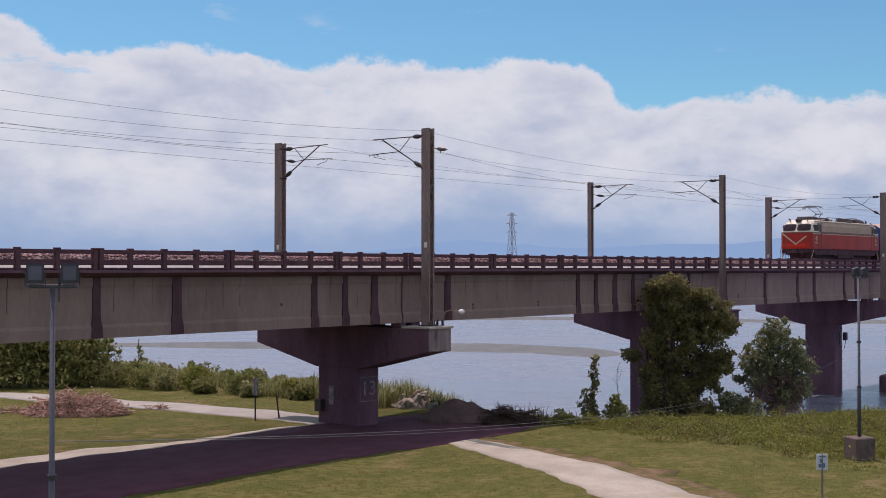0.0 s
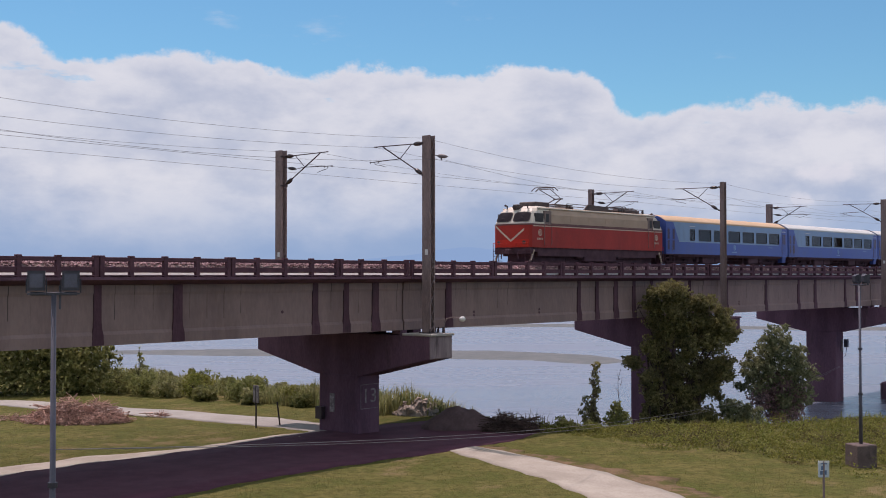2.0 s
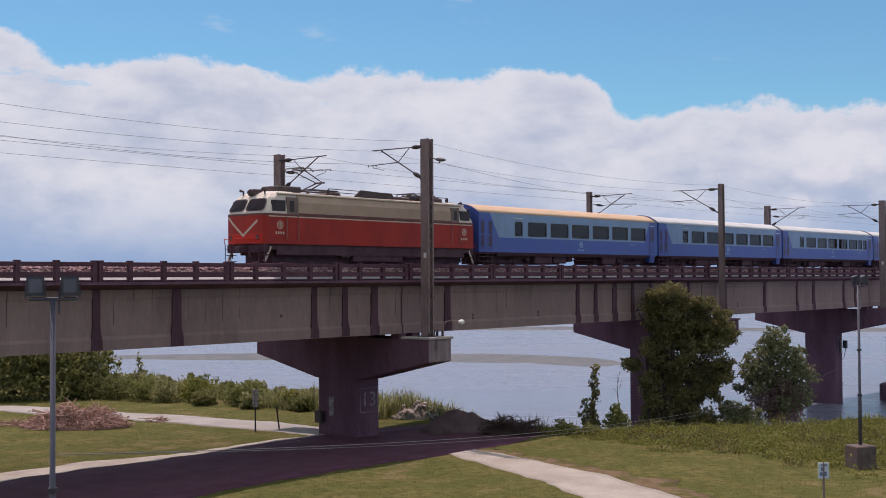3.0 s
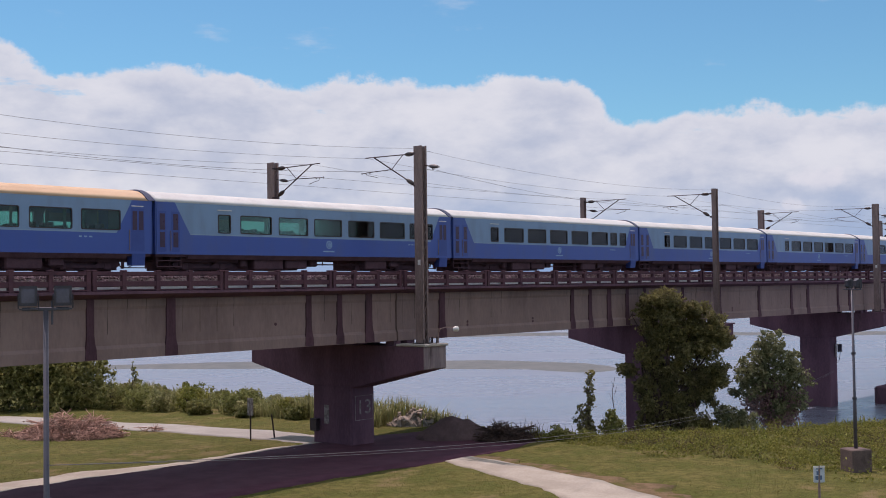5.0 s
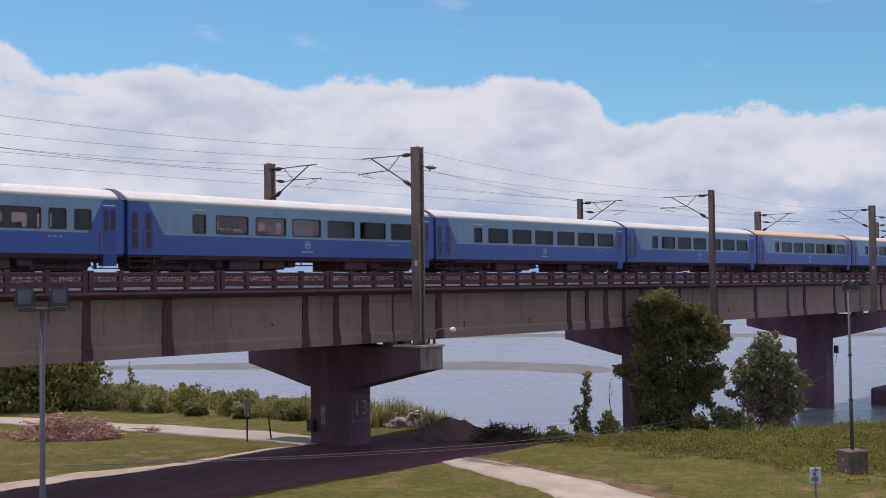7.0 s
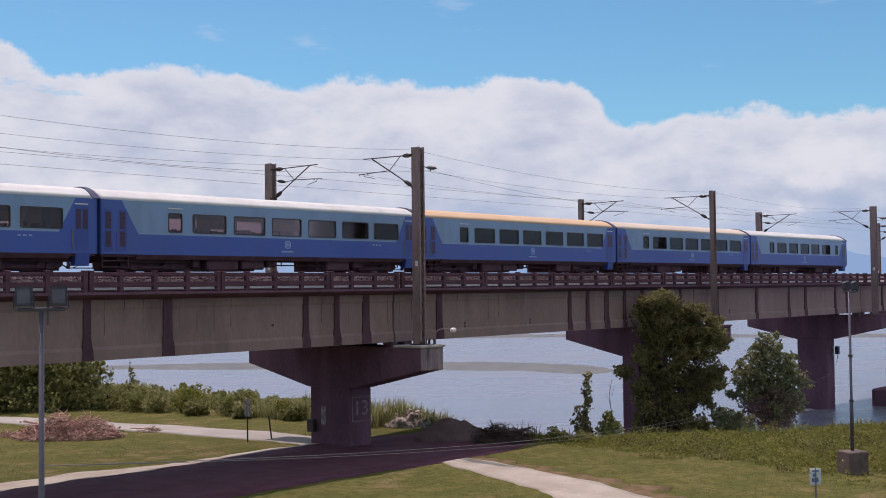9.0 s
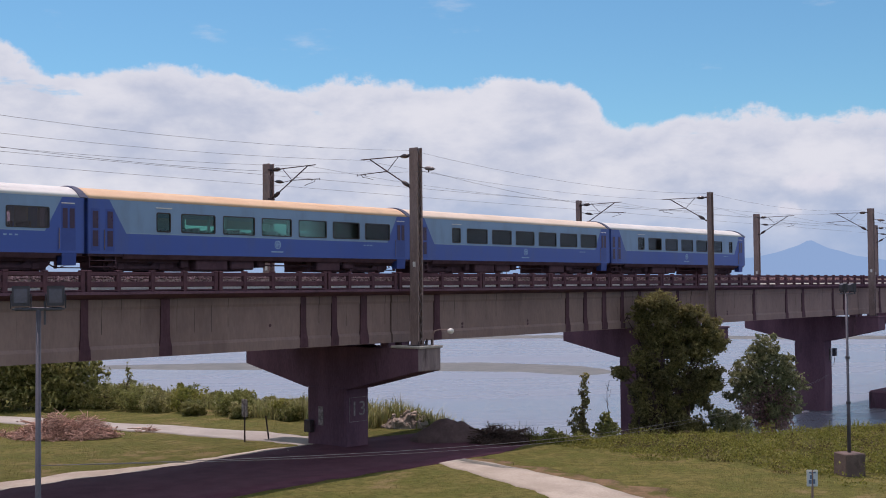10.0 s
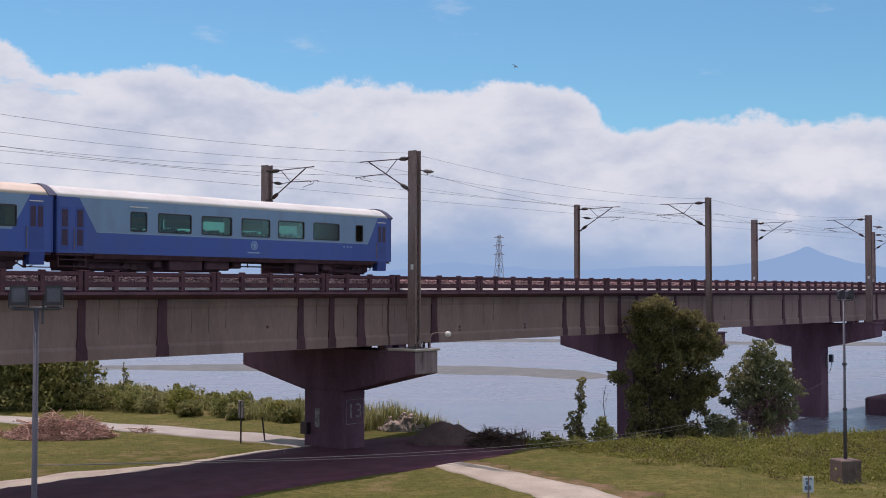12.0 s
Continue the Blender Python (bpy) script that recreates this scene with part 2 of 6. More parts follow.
def formwork(mat, spacing):
    """Thin dark joint lines left by the formwork boards, upright, broken by wear."""
    tree = mat.node_tree
    p = next(x for x in tree.nodes if x.type == "BSDF_PRINCIPLED")
    n = Nodes(tree, False)
    at = n.add("ShaderNodeNewGeometry").outputs["Position"]
    s = n.add("ShaderNodeSeparateXYZ")
    n.join(at, s.inputs[0])
    cell = n.math("DIVIDE", s.outputs[0], spacing)
    f = n.math("FRACT", cell)
    line = n.math("LESS_THAN", f, 0.045)
    keyed = n.add("ShaderNodeTexWhiteNoise", noise_dimensions="1D")
    n.join(n.math("FLOOR", cell), keyed.inputs["W"])
    some = n.step(keyed.outputs["Value"], 0.10, 0.70)
    foot = n.math("ADD", 6.25, n.math("MULTIPLY", keyed.outputs["Value"], 0.55))
    web = n.math("GREATER_THAN", s.outputs[2], foot)
    worn = n.math("MULTIPLY", n.math("MULTIPLY", some, web), n.step(n.noise(at, 0.7, 4.0), 0.36, 0.60))
    tone = p.inputs["Base Color"].links[0].from_socket
    n.join(n.mix(n.math("MULTIPLY", n.math("MULTIPLY", line, worn), 0.75), tone, (0.05, 0.04, 0.037)), p.inputs["Base Color"])
    return mat


GIRDER = formwork(material("girder_concrete", (0.288, 0.204, 0.185), (0.226, 0.156, 0.146), 0.85, 0, 0.55, 9, stretch=(1.0, 1, 0.30), dirt=(0.150, 0.100, 0.096), dirt_at=(0.52, 0.80), world_space=True, gloss=0.12), 0.93)
CONCRETE_PALE = material("pale_concrete", (0.42, 0.39, 0.35), (0.32, 0.29, 0.26), 0.85, 0, 1.2, 16)
PARAPET = material("parapet_concrete", (0.135, 0.065, 0.083), (0.087, 0.045, 0.059), 0.85, 0, 1.5, 14, dirt=(0.14, 0.11, 0.10), dirt_at=(0.6, 0.8), world_space=True, gloss=0.12)
PATH_MAT = material("path_concrete", (0.41, 0.37, 0.315), (0.31, 0.275, 0.23), 0.9, 0, 0.5, 9, dirt=(0.27, 0.22, 0.15), dirt_at=(0.55, 0.75), world_space=True, gloss=0.12)
ROAD_MAT = material("road_concrete", (0.36, 0.34, 0.31), (0.29, 0.27, 0.245), 0.9, 0, 0.5, 9, world_space=True, gloss=0.12)
BALLAST = material("ballast_stone", (0.36, 0.27, 0.25), (0.13, 0.095, 0.09), 0.95, 0, 4.0, 16, bump=0.9, world_space=True, gloss=0.12)
STONE = material("track_stone", (0.42, 0.27, 0.275), (0.20, 0.12, 0.128), 0.95, 0, 3.0, 12, island=0.55, gloss=0.1)
STEEL_LACE = material("lacing_steel", (0.20, 0.150, 0.150), (0.14, 0.105, 0.105), 0.6, 0, 3, 20, gloss=0.2)
STEEL = material("galvanised_steel", (0.284, 0.205, 0.191), (0.189, 0.135, 0.126), 0.6, 0.0, 2.5, 20, stretch=(1, 1, 0.3), dirt=(0.13, 0.09, 0.075), gloss=0.2)
STEEL_DARK = material("dark_steel", (0.070, 0.048, 0.050), (0.047, 0.032, 0.035), 0.6, 0.3, 2.5, 20)
RAIL_STEEL = material("rail_steel", (0.20, 0.13, 0.10), (0.12, 0.08, 0.065), 0.5, 0.6, 3.0, 20)
WIRE = material("copper_wire", (0.11, 0.105, 0.115), None, 0.5, 0.5, 3, 20, bump=0)
CABLE_PALE = material("pale_cable", (0.22, 0.21, 0.22), None, 0.6, 0, 3, 20, bump=0)
INSULATOR_GREY = material("grey_insulator", (0.16, 0.14, 0.145), None, 0.4, 0, 6, 30, bump=0)
PORCELAIN = material("brown_porcelain", (0.045, 0.03, 0.03), None, 0.25, 0, 6, 30, bump=0)
LAMP_GREY = material("grey_paint", (0.095, 0.095, 0.12), (0.07, 0.07, 0.095), 0.5, 0.2, 2, 20)
LAMP_DARK = material("dark_blue_grey_paint", (0.05, 0.048, 0.065), None, 0.45, 0.1, 2, 20)
LAMP_GLASS = material("floodlight_glass", (0.11, 0.11, 0.15), None, 0.25, 0, 2, 20, bump=0, coat=0.1)
WHITE = material("white_paint", (0.72, 0.72, 0.70), (0.62, 0.61, 0.58), 0.5, 0, 3, 20, bump=0.05)
DULL_WHITE = material("faded_white_paint", (0.36, 0.32, 0.32), (0.14, 0.11, 0.11), 0.7, 0, 5, 20, bump=0.05)
SOIL = material("bare_soil", (0.205, 0.135, 0.085), (0.115, 0.085, 0.045), 0.95, 0, 1.2, 9, bump=0.6, world_space=True, gloss=0.08, dirt=(0.075, 0.08, 0.018), dirt_at=(0.46, 0.58))
GROUND = ground_material()
WATER = water_material()
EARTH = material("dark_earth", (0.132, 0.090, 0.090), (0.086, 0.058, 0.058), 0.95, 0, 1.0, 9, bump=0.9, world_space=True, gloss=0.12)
# dark ground tone that stands in for the bridge's shade
SHADOW_SHEET = material("shadow_sheet_ground", (0.112, 0.048, 0.068), (0.082, 0.036, 0.052), 0.9, 0, 0.8, 12, bump=0.4, world_space=True, gloss=0.12)
RUBBLE = material("rubble", (0.36, 0.30, 0.25), (0.22, 0.18, 0.15), 0.9, 0, 2, 9, island=0.35)
TWIG = material("dry_wood", (0.52, 0.34, 0.28), (0.33, 0.20, 0.165), 0.85, 0, 2, 16, island=0.45, gloss=0.12)
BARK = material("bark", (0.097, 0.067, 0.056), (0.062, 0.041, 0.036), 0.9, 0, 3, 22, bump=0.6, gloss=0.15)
LEAF_DARK = leaf_material("vine_leaf", (0.158, 0.142, 0.070), (0.262, 0.240, 0.092), 0.48)
LEAF_MID = leaf_material("tree_leaf", (0.152, 0.172, 0.086), (0.256, 0.258, 0.135))
LEAF_DRY = leaf_material("dry_leaf", (0.20, 0.105, 0.108), (0.32, 0.21, 0.20), 0.3)
LEAF_WEED = leaf_material("weed_leaf", (0.146, 0.168, 0.035), (0.254, 0.238, 0.063))
LEAF_RANK = leaf_material("rank_weed_leaf", (0.095, 0.086, 0.036), (0.16, 0.125, 0.056))
LEAF_REED = leaf_material("reed_leaf", (0.220, 0.237, 0.083), (0.341, 0.319, 0.154))
LEAF_BUSH = leaf_material("bush_leaf", (0.170, 0.190, 0.058), (0.266, 0.266, 0.098))
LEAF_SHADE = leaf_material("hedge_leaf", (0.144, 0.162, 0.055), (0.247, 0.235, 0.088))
GRASS = leaf_material("grass_blade", (0.105, 0.115, 0.024), (0.19, 0.165, 0.050))
LEN = 19.6
COACH_PAINT = two_tone("coach_paint", (0.046, 0.104, 0.392), (0.192, 0.322, 0.500), LEN, (1.80, 0.60), (1.72, 0.55), 1.81)
ROOF_WHITE = material("white_roof", (0.64, 0.655, 0.64), (0.54, 0.54, 0.525), 0.75, 0.0, 0.6, 12, bump=0.05, dirt=(0.36, 0.33, 0.31), dirt_at=(0.62, 0.85))
ROOF_CREAM = material("cream_roof", (0.66, 0.45, 0.29), (0.60, 0.39, 0.24), 0.75, 0.0, 0.6, 12, bump=0.05, dirt=(0.40, 0.27, 0.16), dirt_at=(0.62, 0.85))
ROOF_PALE = material("pale_cream_roof", (0.66, 0.555, 0.46), (0.58, 0.48, 0.39), 0.75, 0.0, 0.6, 12, bump=0.05, dirt=(0.38, 0.30, 0.23), dirt_at=(0.62, 0.85))
UNDER = material("underframe_black", (0.121, 0.066, 0.078), (0.084, 0.045, 0.055), 0.8, 0, 2, 18, gloss=0.12)
SEAT = material("seat_cloth", (0.10, 0.05, 0.05), None, 0.9, 0, 4, 20, bump=0)
INSIDE = material("coach_lining", (0.30, 0.29, 0.27), None, 0.7, 0, 2, 20, bump=0)
DOOR_BLUE = material("door_blue", (0.040, 0.085, 0.33), (0.034, 0.07, 0.28), 0.4, 0, 1.2, 20, bump=0.05)
BLUE_EDGE = material("gangway_blue", (0.045, 0.095, 0.36), None, 0.5, 0, 1.2, 20, bump=0.05)
DOOR_GLASS = material("dark_door_glass", (0.055, 0.022, 0.060), None, 0.3, 0, 3, 20, bump=0)
CURTAIN = material("curtain_cloth", (0.50, 0.47, 0.46), (0.36, 0.33, 0.33), 0.9, 0, 4, 20, stretch=(6, 1, 0.3), bump=0.2)
EMBLEM = material("emblem_blue", (0.30, 0.48, 0.68), None, 0.5, 0, 3, 20, bump=0)
ROOF_RIM = material("dark_navy_rim", (0.03, 0.04, 0.10), None, 0.5, 0, 1.2, 20, bump=0.05)
RUBBER = material("rubber", (0.044, 0.038, 0.042), None, 0.7, 0, 3, 20, bump=0.05)
PANE = glass_material("window_glass")
PANE_BROWN = glass_material("smoked_window_glass", (0.90, 0.78, 0.80), 0.80)
PANE_DARK = glass_material("dark_window_glass", (0.4, 0.4, 0.4), 0.35)
LOCO_RED = material("locomotive_red", (0.448, 0.039, 0.025), (0.333, 0.033, 0.024), 0.45, 0, 0.9, 14, stretch=(1, 1, 0.4), bump=0.05, dirt=(0.13, 0.03, 0.025), dirt_at=(0.6, 0.85), gloss=0.2)
LOCO_BRIGHT = material("nose_red", (0.589, 0.036, 0.018), (0.522, 0.032, 0.018), 0.4, 0, 1.2, 14, bump=0.05, gloss=0.2)
LOCO_CREAM = material("locomotive_cream", (0.460, 0.327, 0.239), (0.386, 0.273, 0.197), 0.5, 0, 0.9, 14, bump=0.05, dirt=(0.24, 0.17, 0.13), dirt_at=(0.6, 0.85), gloss=0.2)
LOCO_WHITE = material("cab_white", (0.720, 0.640, 0.545), (0.620, 0.543, 0.451), 0.45, 0, 1.2, 14, bump=0.05, dirt=(0.36, 0.26, 0.19), dirt_at=(0.66, 0.85), gloss=0.3)
LOCO_MAROON = material("band_maroon", (0.16, 0.045, 0.038), (0.12, 0.036, 0.032), 0.5, 0, 1.2, 14, bump=0)
LOCO_BROWN = material("cab_side_brown", (0.21, 0.135, 0.11), (0.15, 0.095, 0.08), 0.5, 0, 1.2, 14, bump=0.05)
STRIPE = material("stripe_cream", (0.62, 0.48, 0.36), None, 0.5, 0, 1.2, 14, bump=0)
LAMP_GLASS_DARK = material("windscreen_glass", (0.022, 0.018, 0.024), None, 0.5, 0, 2, 20, bump=0, gloss=0.06)
ROOF_GEAR = material("roof_gear", (0.10, 0.075, 0.07), (0.06, 0.045, 0.045), 0.7, 0.2, 3, 20)
PLUMAGE = material("dark_plumage", (0.03, 0.028, 0.035), None, 0.6, 0, 8, 30, bump=0)
SIGN_PALE = material("sign_pale_blue", (0.52, 0.60, 0.66), (0.44, 0.52, 0.60), 0.5, 0, 3, 20, bump=0)
SIGN_BLUE = material("sign_blue", (0.10, 0.17, 0.30), None, 0.5, 0, 3, 20, bump=0)
HAZE = bpy.data.materials.new("hazy_mountain")
HAZE.use_nodes = True


# ridge glows evenly: distance haze is painted into its emission colour
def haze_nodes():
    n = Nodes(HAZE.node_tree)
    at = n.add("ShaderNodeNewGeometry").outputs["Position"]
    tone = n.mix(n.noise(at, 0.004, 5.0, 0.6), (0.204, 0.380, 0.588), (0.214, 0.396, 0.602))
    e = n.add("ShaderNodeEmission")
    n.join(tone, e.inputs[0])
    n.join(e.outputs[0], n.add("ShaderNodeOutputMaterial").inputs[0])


haze_nodes()


# ---- shapes ----
def finish(name, bm, mats, parent=None, label="", smooth=False):
    me = bpy.data.meshes.new(name)
    bmesh.ops.recalc_face_normals(bm, faces=bm.faces)
    bm.to_mesh(me)
    bm.free()
    for m in mats if isinstance(mats, (list, tuple)) else [mats]:
        me.materials.append(m)
    if smooth:
        me.polygons.foreach_set("use_smooth", [True] * len(me.polygons))
    ob = new(name, me)
    ob.parent = parent
    return tagged(ob, label) if label else ob


def part(name, bm, mats, parent, label="", smooth=False):
    return finish(name, bm, mats, parent, label, smooth)


def shared(name, me, parent, m):
    ob = new(name, me)
    ob.parent = parent
    ob.matrix_basis = m
    return ob


def box(bm, x0, x1, y0, y1, z0, z1, bevel=0.0, mat=0, m=None):
    v = [bm.verts.new((x, y, z)) for x in (x0, x1) for y in (y0, y1) for z in (z0, z1)]
    faces = [bm.faces.new([v[i] for i in q]) for q in ((0, 1, 3, 2), (4, 6, 7, 5), (0, 4, 5, 1), (2, 3, 7, 6), (0, 2, 6, 4), (1, 5, 7, 3))]
    for f in faces:
        f.material_index = mat
    if m is not None:
        bmesh.ops.transform(bm, matrix=m, verts=v)
    if bevel:
        edges = list({e for f in faces for e in f.edges})
        for f in bmesh.ops.bevel(bm, geom=edges, offset=bevel, segments=1, affect="EDGES", profile=0.5)["faces"]:
            f.material_index = mat
    return v


def loft(bm, rings, closed=True, caps=True, mat=0):
    """Joins rings of equally many points; caps close both ends."""
    rows = [[bm.verts.new(p) for p in ring] for ring in rings]
    n = len(rows[0])
    for a, b in zip(rows, rows[1:]):
        for i in range(n if closed else n - 1):
            f = bm.faces.new((a[i], a[(i + 1) % n], b[(i + 1) % n], b[i]))
            f.material_index = mat
    if caps:
        for row in (rows[0], rows[-1]):
            bm.faces.new(row).material_index = mat
    return rows


def tube(bm, points, radius, sides=6, mat=0):
    points = [Vector(p) for p in points]
    radii = radius if isinstance(radius, (list, tuple)) else [radius] * len(points)
    rings = []
    for i, p in enumerate(points):
        d = (points[min(i + 1, len(points) - 1)] - points[max(i - 1, 0)]).normalized()
        u = d.cross(Vector((0, 0, 1)) if abs(d.z) < 0.9 else Vector((1, 0, 0))).normalized()
        w = d.cross(u)
        rings.append([p + radii[i] * (math.cos(k * math.tau / sides) * u + math.sin(k * math.tau / sides) * w) for k in range(sides)])
    loft(bm, rings, mat=mat)


def thing(name, label, category, m=None, group="", kind=""):
    ob = new(name)
    ob.empty_display_size = 0.2
    if m is not None:
        ob.matrix_basis = m
    return tagged(ob, label, category, group, kind)


def mesh_from(name, verts, faces, mats, parent=None):
    me = bpy.data.meshes.new(name)
    me.from_pydata([tuple(v) for v in verts], [], faces)
    for m in mats if isinstance(mats, (list, tuple)) else [mats]:
        me.materials.append(m)
    me.update()
    ob = new(name, me)
    ob.parent = parent
    return ob


def leaves_at(name, places, size, mats, parent=None, droop=0.3, seed=0, narrow=0.55):
    """Many single leaves, each a folded blade of four points, at the given places."""
    rng = np.random.default_rng(seed)
    p = np.asarray(places, float)
    n = len(p)
    d = rng.normal(size=(n, 3))
    d[:, 2] -= droop
    d /= np.linalg.norm(d, axis=1)[:, None]
    s = np.cross(d, rng.normal(size=(n, 3)))
    s /= np.linalg.norm(s, axis=1)[:, None] + 1e-9
    up = np.cross(s, d)
    ln = (size * rng.uniform(0.6, 1.35, n))[:, None]
    a, c = p - d * ln * 0.5, p + d * ln * 0.5
    b, e = p + s * ln * narrow * 0.5 + up * ln * 0.12, p - s * ln * narrow * 0.5 + up * ln * 0.12
    verts = np.stack([a, b, c, e], 1).reshape(-1, 3)
    k = np.arange(n)[:, None] * 4
    faces = np.concatenate([k + [0, 1, 2], k + [0, 2, 3]], 1).reshape(-1, 3)
    return mesh_from(name, verts.tolist(), faces.tolist(), mats, parent)


def blades_at(name, places, height, width, mats, parent=None, lean=0.35, seed=0, bend=0.3):
    """Upright tapering blades in two bent pieces."""
    rng = np.random.default_rng(seed)
    p = np.asarray(places, float)
    n = len(p)
    t = rng.uniform(0, math.tau, n)
    h = np.asarray(height) * rng.uniform(0.55, 1.2, n)
    out = np.stack([np.cos(t), np.sin(t), 0 * t], 1) * (h * rng.uniform(0, lean, n))[:, None]
    side = np.stack([-np.sin(t), np.cos(t), 0 * t], 1) * (width * rng.uniform(0.6, 1.3, n) / 2)[:, None]
    z = np.zeros((n, 3))
    z[:, 2] = h
    mid = p + out * 0.45 + z * 0.6
    tip = p + out * (1 + bend) + z * rng.uniform(0.8, 1.0, n)[:, None]
    verts = np.stack([p - side, p + side, mid - side * 0.8, mid + side * 0.8, tip], 1).reshape(-1, 3)
    k = np.arange(n)[:, None] * 5
    tris = np.concatenate([k + [0, 1, 3], k + [0, 3, 2], k + [2, 3, 4]], 1).reshape(-1, 3)
    return mesh_from(name, verts.tolist(), tris.tolist(), mats, parent)


def in_clumps(clumps, count, seed=0, hollow=0.45):
    """Points in ellipsoids (x, y, z, rx, ry, rz), gathered towards their skins and broken up by noise."""
    rng = np.random.default_rng(seed)
    c = np.array(clumps, float)
    w = (c[:, 3] * c[:, 4] * c[:, 5]) ** 0.7
    pick = rng.choice(len(c), count, p=w / w.sum())
    d = rng.normal(size=(count, 3))
    d /= np.linalg.norm(d, axis=1)[:, None]
    r = rng.uniform(hollow**3, 1, count) ** (1 / 3)
    wob = 1 + 0.22 * np.sin(d[:, 0] * 7 + pick) * np.cos(d[:, 1] * 6 + 2 * pick) + 0.12 * rng.normal(size=count)
    return c[pick, :3] + d * (r * wob)[:, None] * c[pick, 3:]


# ---- ground, water, distance ----
WATER_Z = -3.4


def bank_x(y):
    """Where the land ends, over y."""
    return float(np.interp(y, (-200, -20, 10, 24, 30, 36, 40, 46, 56, 66, 80, 95, 140, 400), (150, 110, 92, 78, 67, 58.5, 55.5, 56.5, 58, 58.5, 60, 62, 60, 40)))


def ground_z(x, y):
    d = x - bank_x(y)
    land = 0.10 * noise.noise((x * 0.13, y * 0.13, 0)) + 0.05 * noise.noise((x * 0.5, y * 0.5, 3))
    side = max(0.0, min(1.0, (x - 46) / 14)) * max(0.0, min(1.0, (40 - y) / 10))
    land -= 0.2 * side
    eye = math.hypot(x + 6, y + 6)
    land += 6.6 * max(0.0, min(1.0, (17 - eye) / 14))
    if d > -2:
        s = min(1.0, max(0.0, (d + 2) / 9))
        s = s * s * (3 - 2 * s)
        land = land * (1 - s) + s * (-4.6)
        # sandbars in the river, and the far shore
        far = x * 0.76 + y * 0.65
        mid = float(np.interp(y, (60, 88, 98, 115, 150), (146, 161.5, 171, 179.5, 184))) + 2.5 * noise.noise((x * 0.03, y * 0.03, 5))
        tall = float(np.interp(y, (78, 88, 100, 115, 140, 175), (0.9, 1.27, 1.42, 1.6, 1.6, 1.1)))
        bar = tall * math.exp(-(((far - mid) / 15) ** 2))
        bar += 1.7 * math.exp(-(((far - 262 - 0.15 * (y - 100) + 12 * noise.noise((y * 0.01, x * 0.01, 15))) / 9) ** 2))
        land = max(land, -4.6 + bar)
        if far > 700:
            land = min(2.0, -4.6 + (far - 700) * 0.03)
    return land


def make_ground():
    fine = list(np.arange(-30, 20, 4.0)) + list(np.arange(20, 90, 0.8)) + list(np.arange(90, 330, 5.0))
    xs = [-4500, -2500, -1200, -600, -300, -150, -80] + fine + [400, 500, 620, 700, 760, 900, 1200, 1800, 2600, 4500]
    fine = list(np.arange(-30, 14, 4.0)) + list(np.arange(14, 100, 0.8)) + list(np.arange(100, 330, 5.0))
    ys = [-4500, -2500, -1200, -600, -300, -150, -80] + fine + [400, 500, 620, 700, 760, 900, 1200, 1800, 2600, 4500]
    verts = [(x, y, ground_z(x, y)) for y in ys for x in xs]
    n = len(xs)
    faces = [(j * n + i, j * n + i + 1, j * n + n + i + 1, j * n + n + i) for j in range(len(ys) - 1) for i in range(n - 1)]
    ob = mesh_from("ground", verts, faces, GROUND)
    ob.data.polygons.foreach_set("use_smooth", [True] * len(faces))
    tagged(ob, "mown grass river flat with bare patches falling to a muddy bank", "ground", kind="structure")
    w = mesh_from("water", [(-4500, -4500, WATER_Z), (4500, -4500, WATER_Z), (4500, 4500, WATER_Z), (-4500, 4500, WATER_Z)], [(0, 1, 2, 3)], WATER)
    tagged(w, "wide calm silty grey-blue river", "water", kind="structure")


def ribbon(name, line, widths, mat, label, lift=0.03, seed=0):
    """A slab of paving that follows the ground along a line, with uneven edges."""
    pts = [Vector((*p, 0)) for p in line]
    fine, wide = [], []
    for a, b, wa, wb in zip(pts, pts[1:], widths, widths[1:]):
        k = max(2, int((b - a).length / 0.6))
        for i in range(k):
            fine.append(a.lerp(b, i / k))
            wide.append(wa + (wb - wa) * i / k)
    fine.append(pts[-1])
    wide.append(widths[-1])
    for _ in range(6):
        fine = [fine[0]] + [(a + 2 * b + c) / 4 for a, b, c in zip(fine, fine[1:], fine[2:])] + [fine[-1]]
    rings = []
    for i, p in enumerate(fine):
        d = (fine[min(i + 1, len(fine) - 1)] - fine[max(i - 1, 0)]).normalized()
        s = Vector((-d.y, d.x, 0))
        ring = []
        for k in range(-3, 4):
            rough = (0.75 if name == "verge" else 0.3) * noise.noise((p.x * 0.9, p.y * 0.9, k * 7 + seed)) if abs(k) == 3 else 0
            q = p + s * (wide[i] / 2 * k / 3 + rough)
            ring.append((q.x, q.y, ground_z(q.x, q.y) + lift))
        rings.append([(ring[0][0], ring[0][1], ring[0][2] - 0.12)] + ring + [(ring[-1][0], ring[-1][1], ring[-1][2] - 0.12)])
    bm = bmesh.new()
    loft(bm, rings, closed=False, caps=False)
    return tagged(finish(name, bm, mat, smooth=True), label, name, kind="structure")


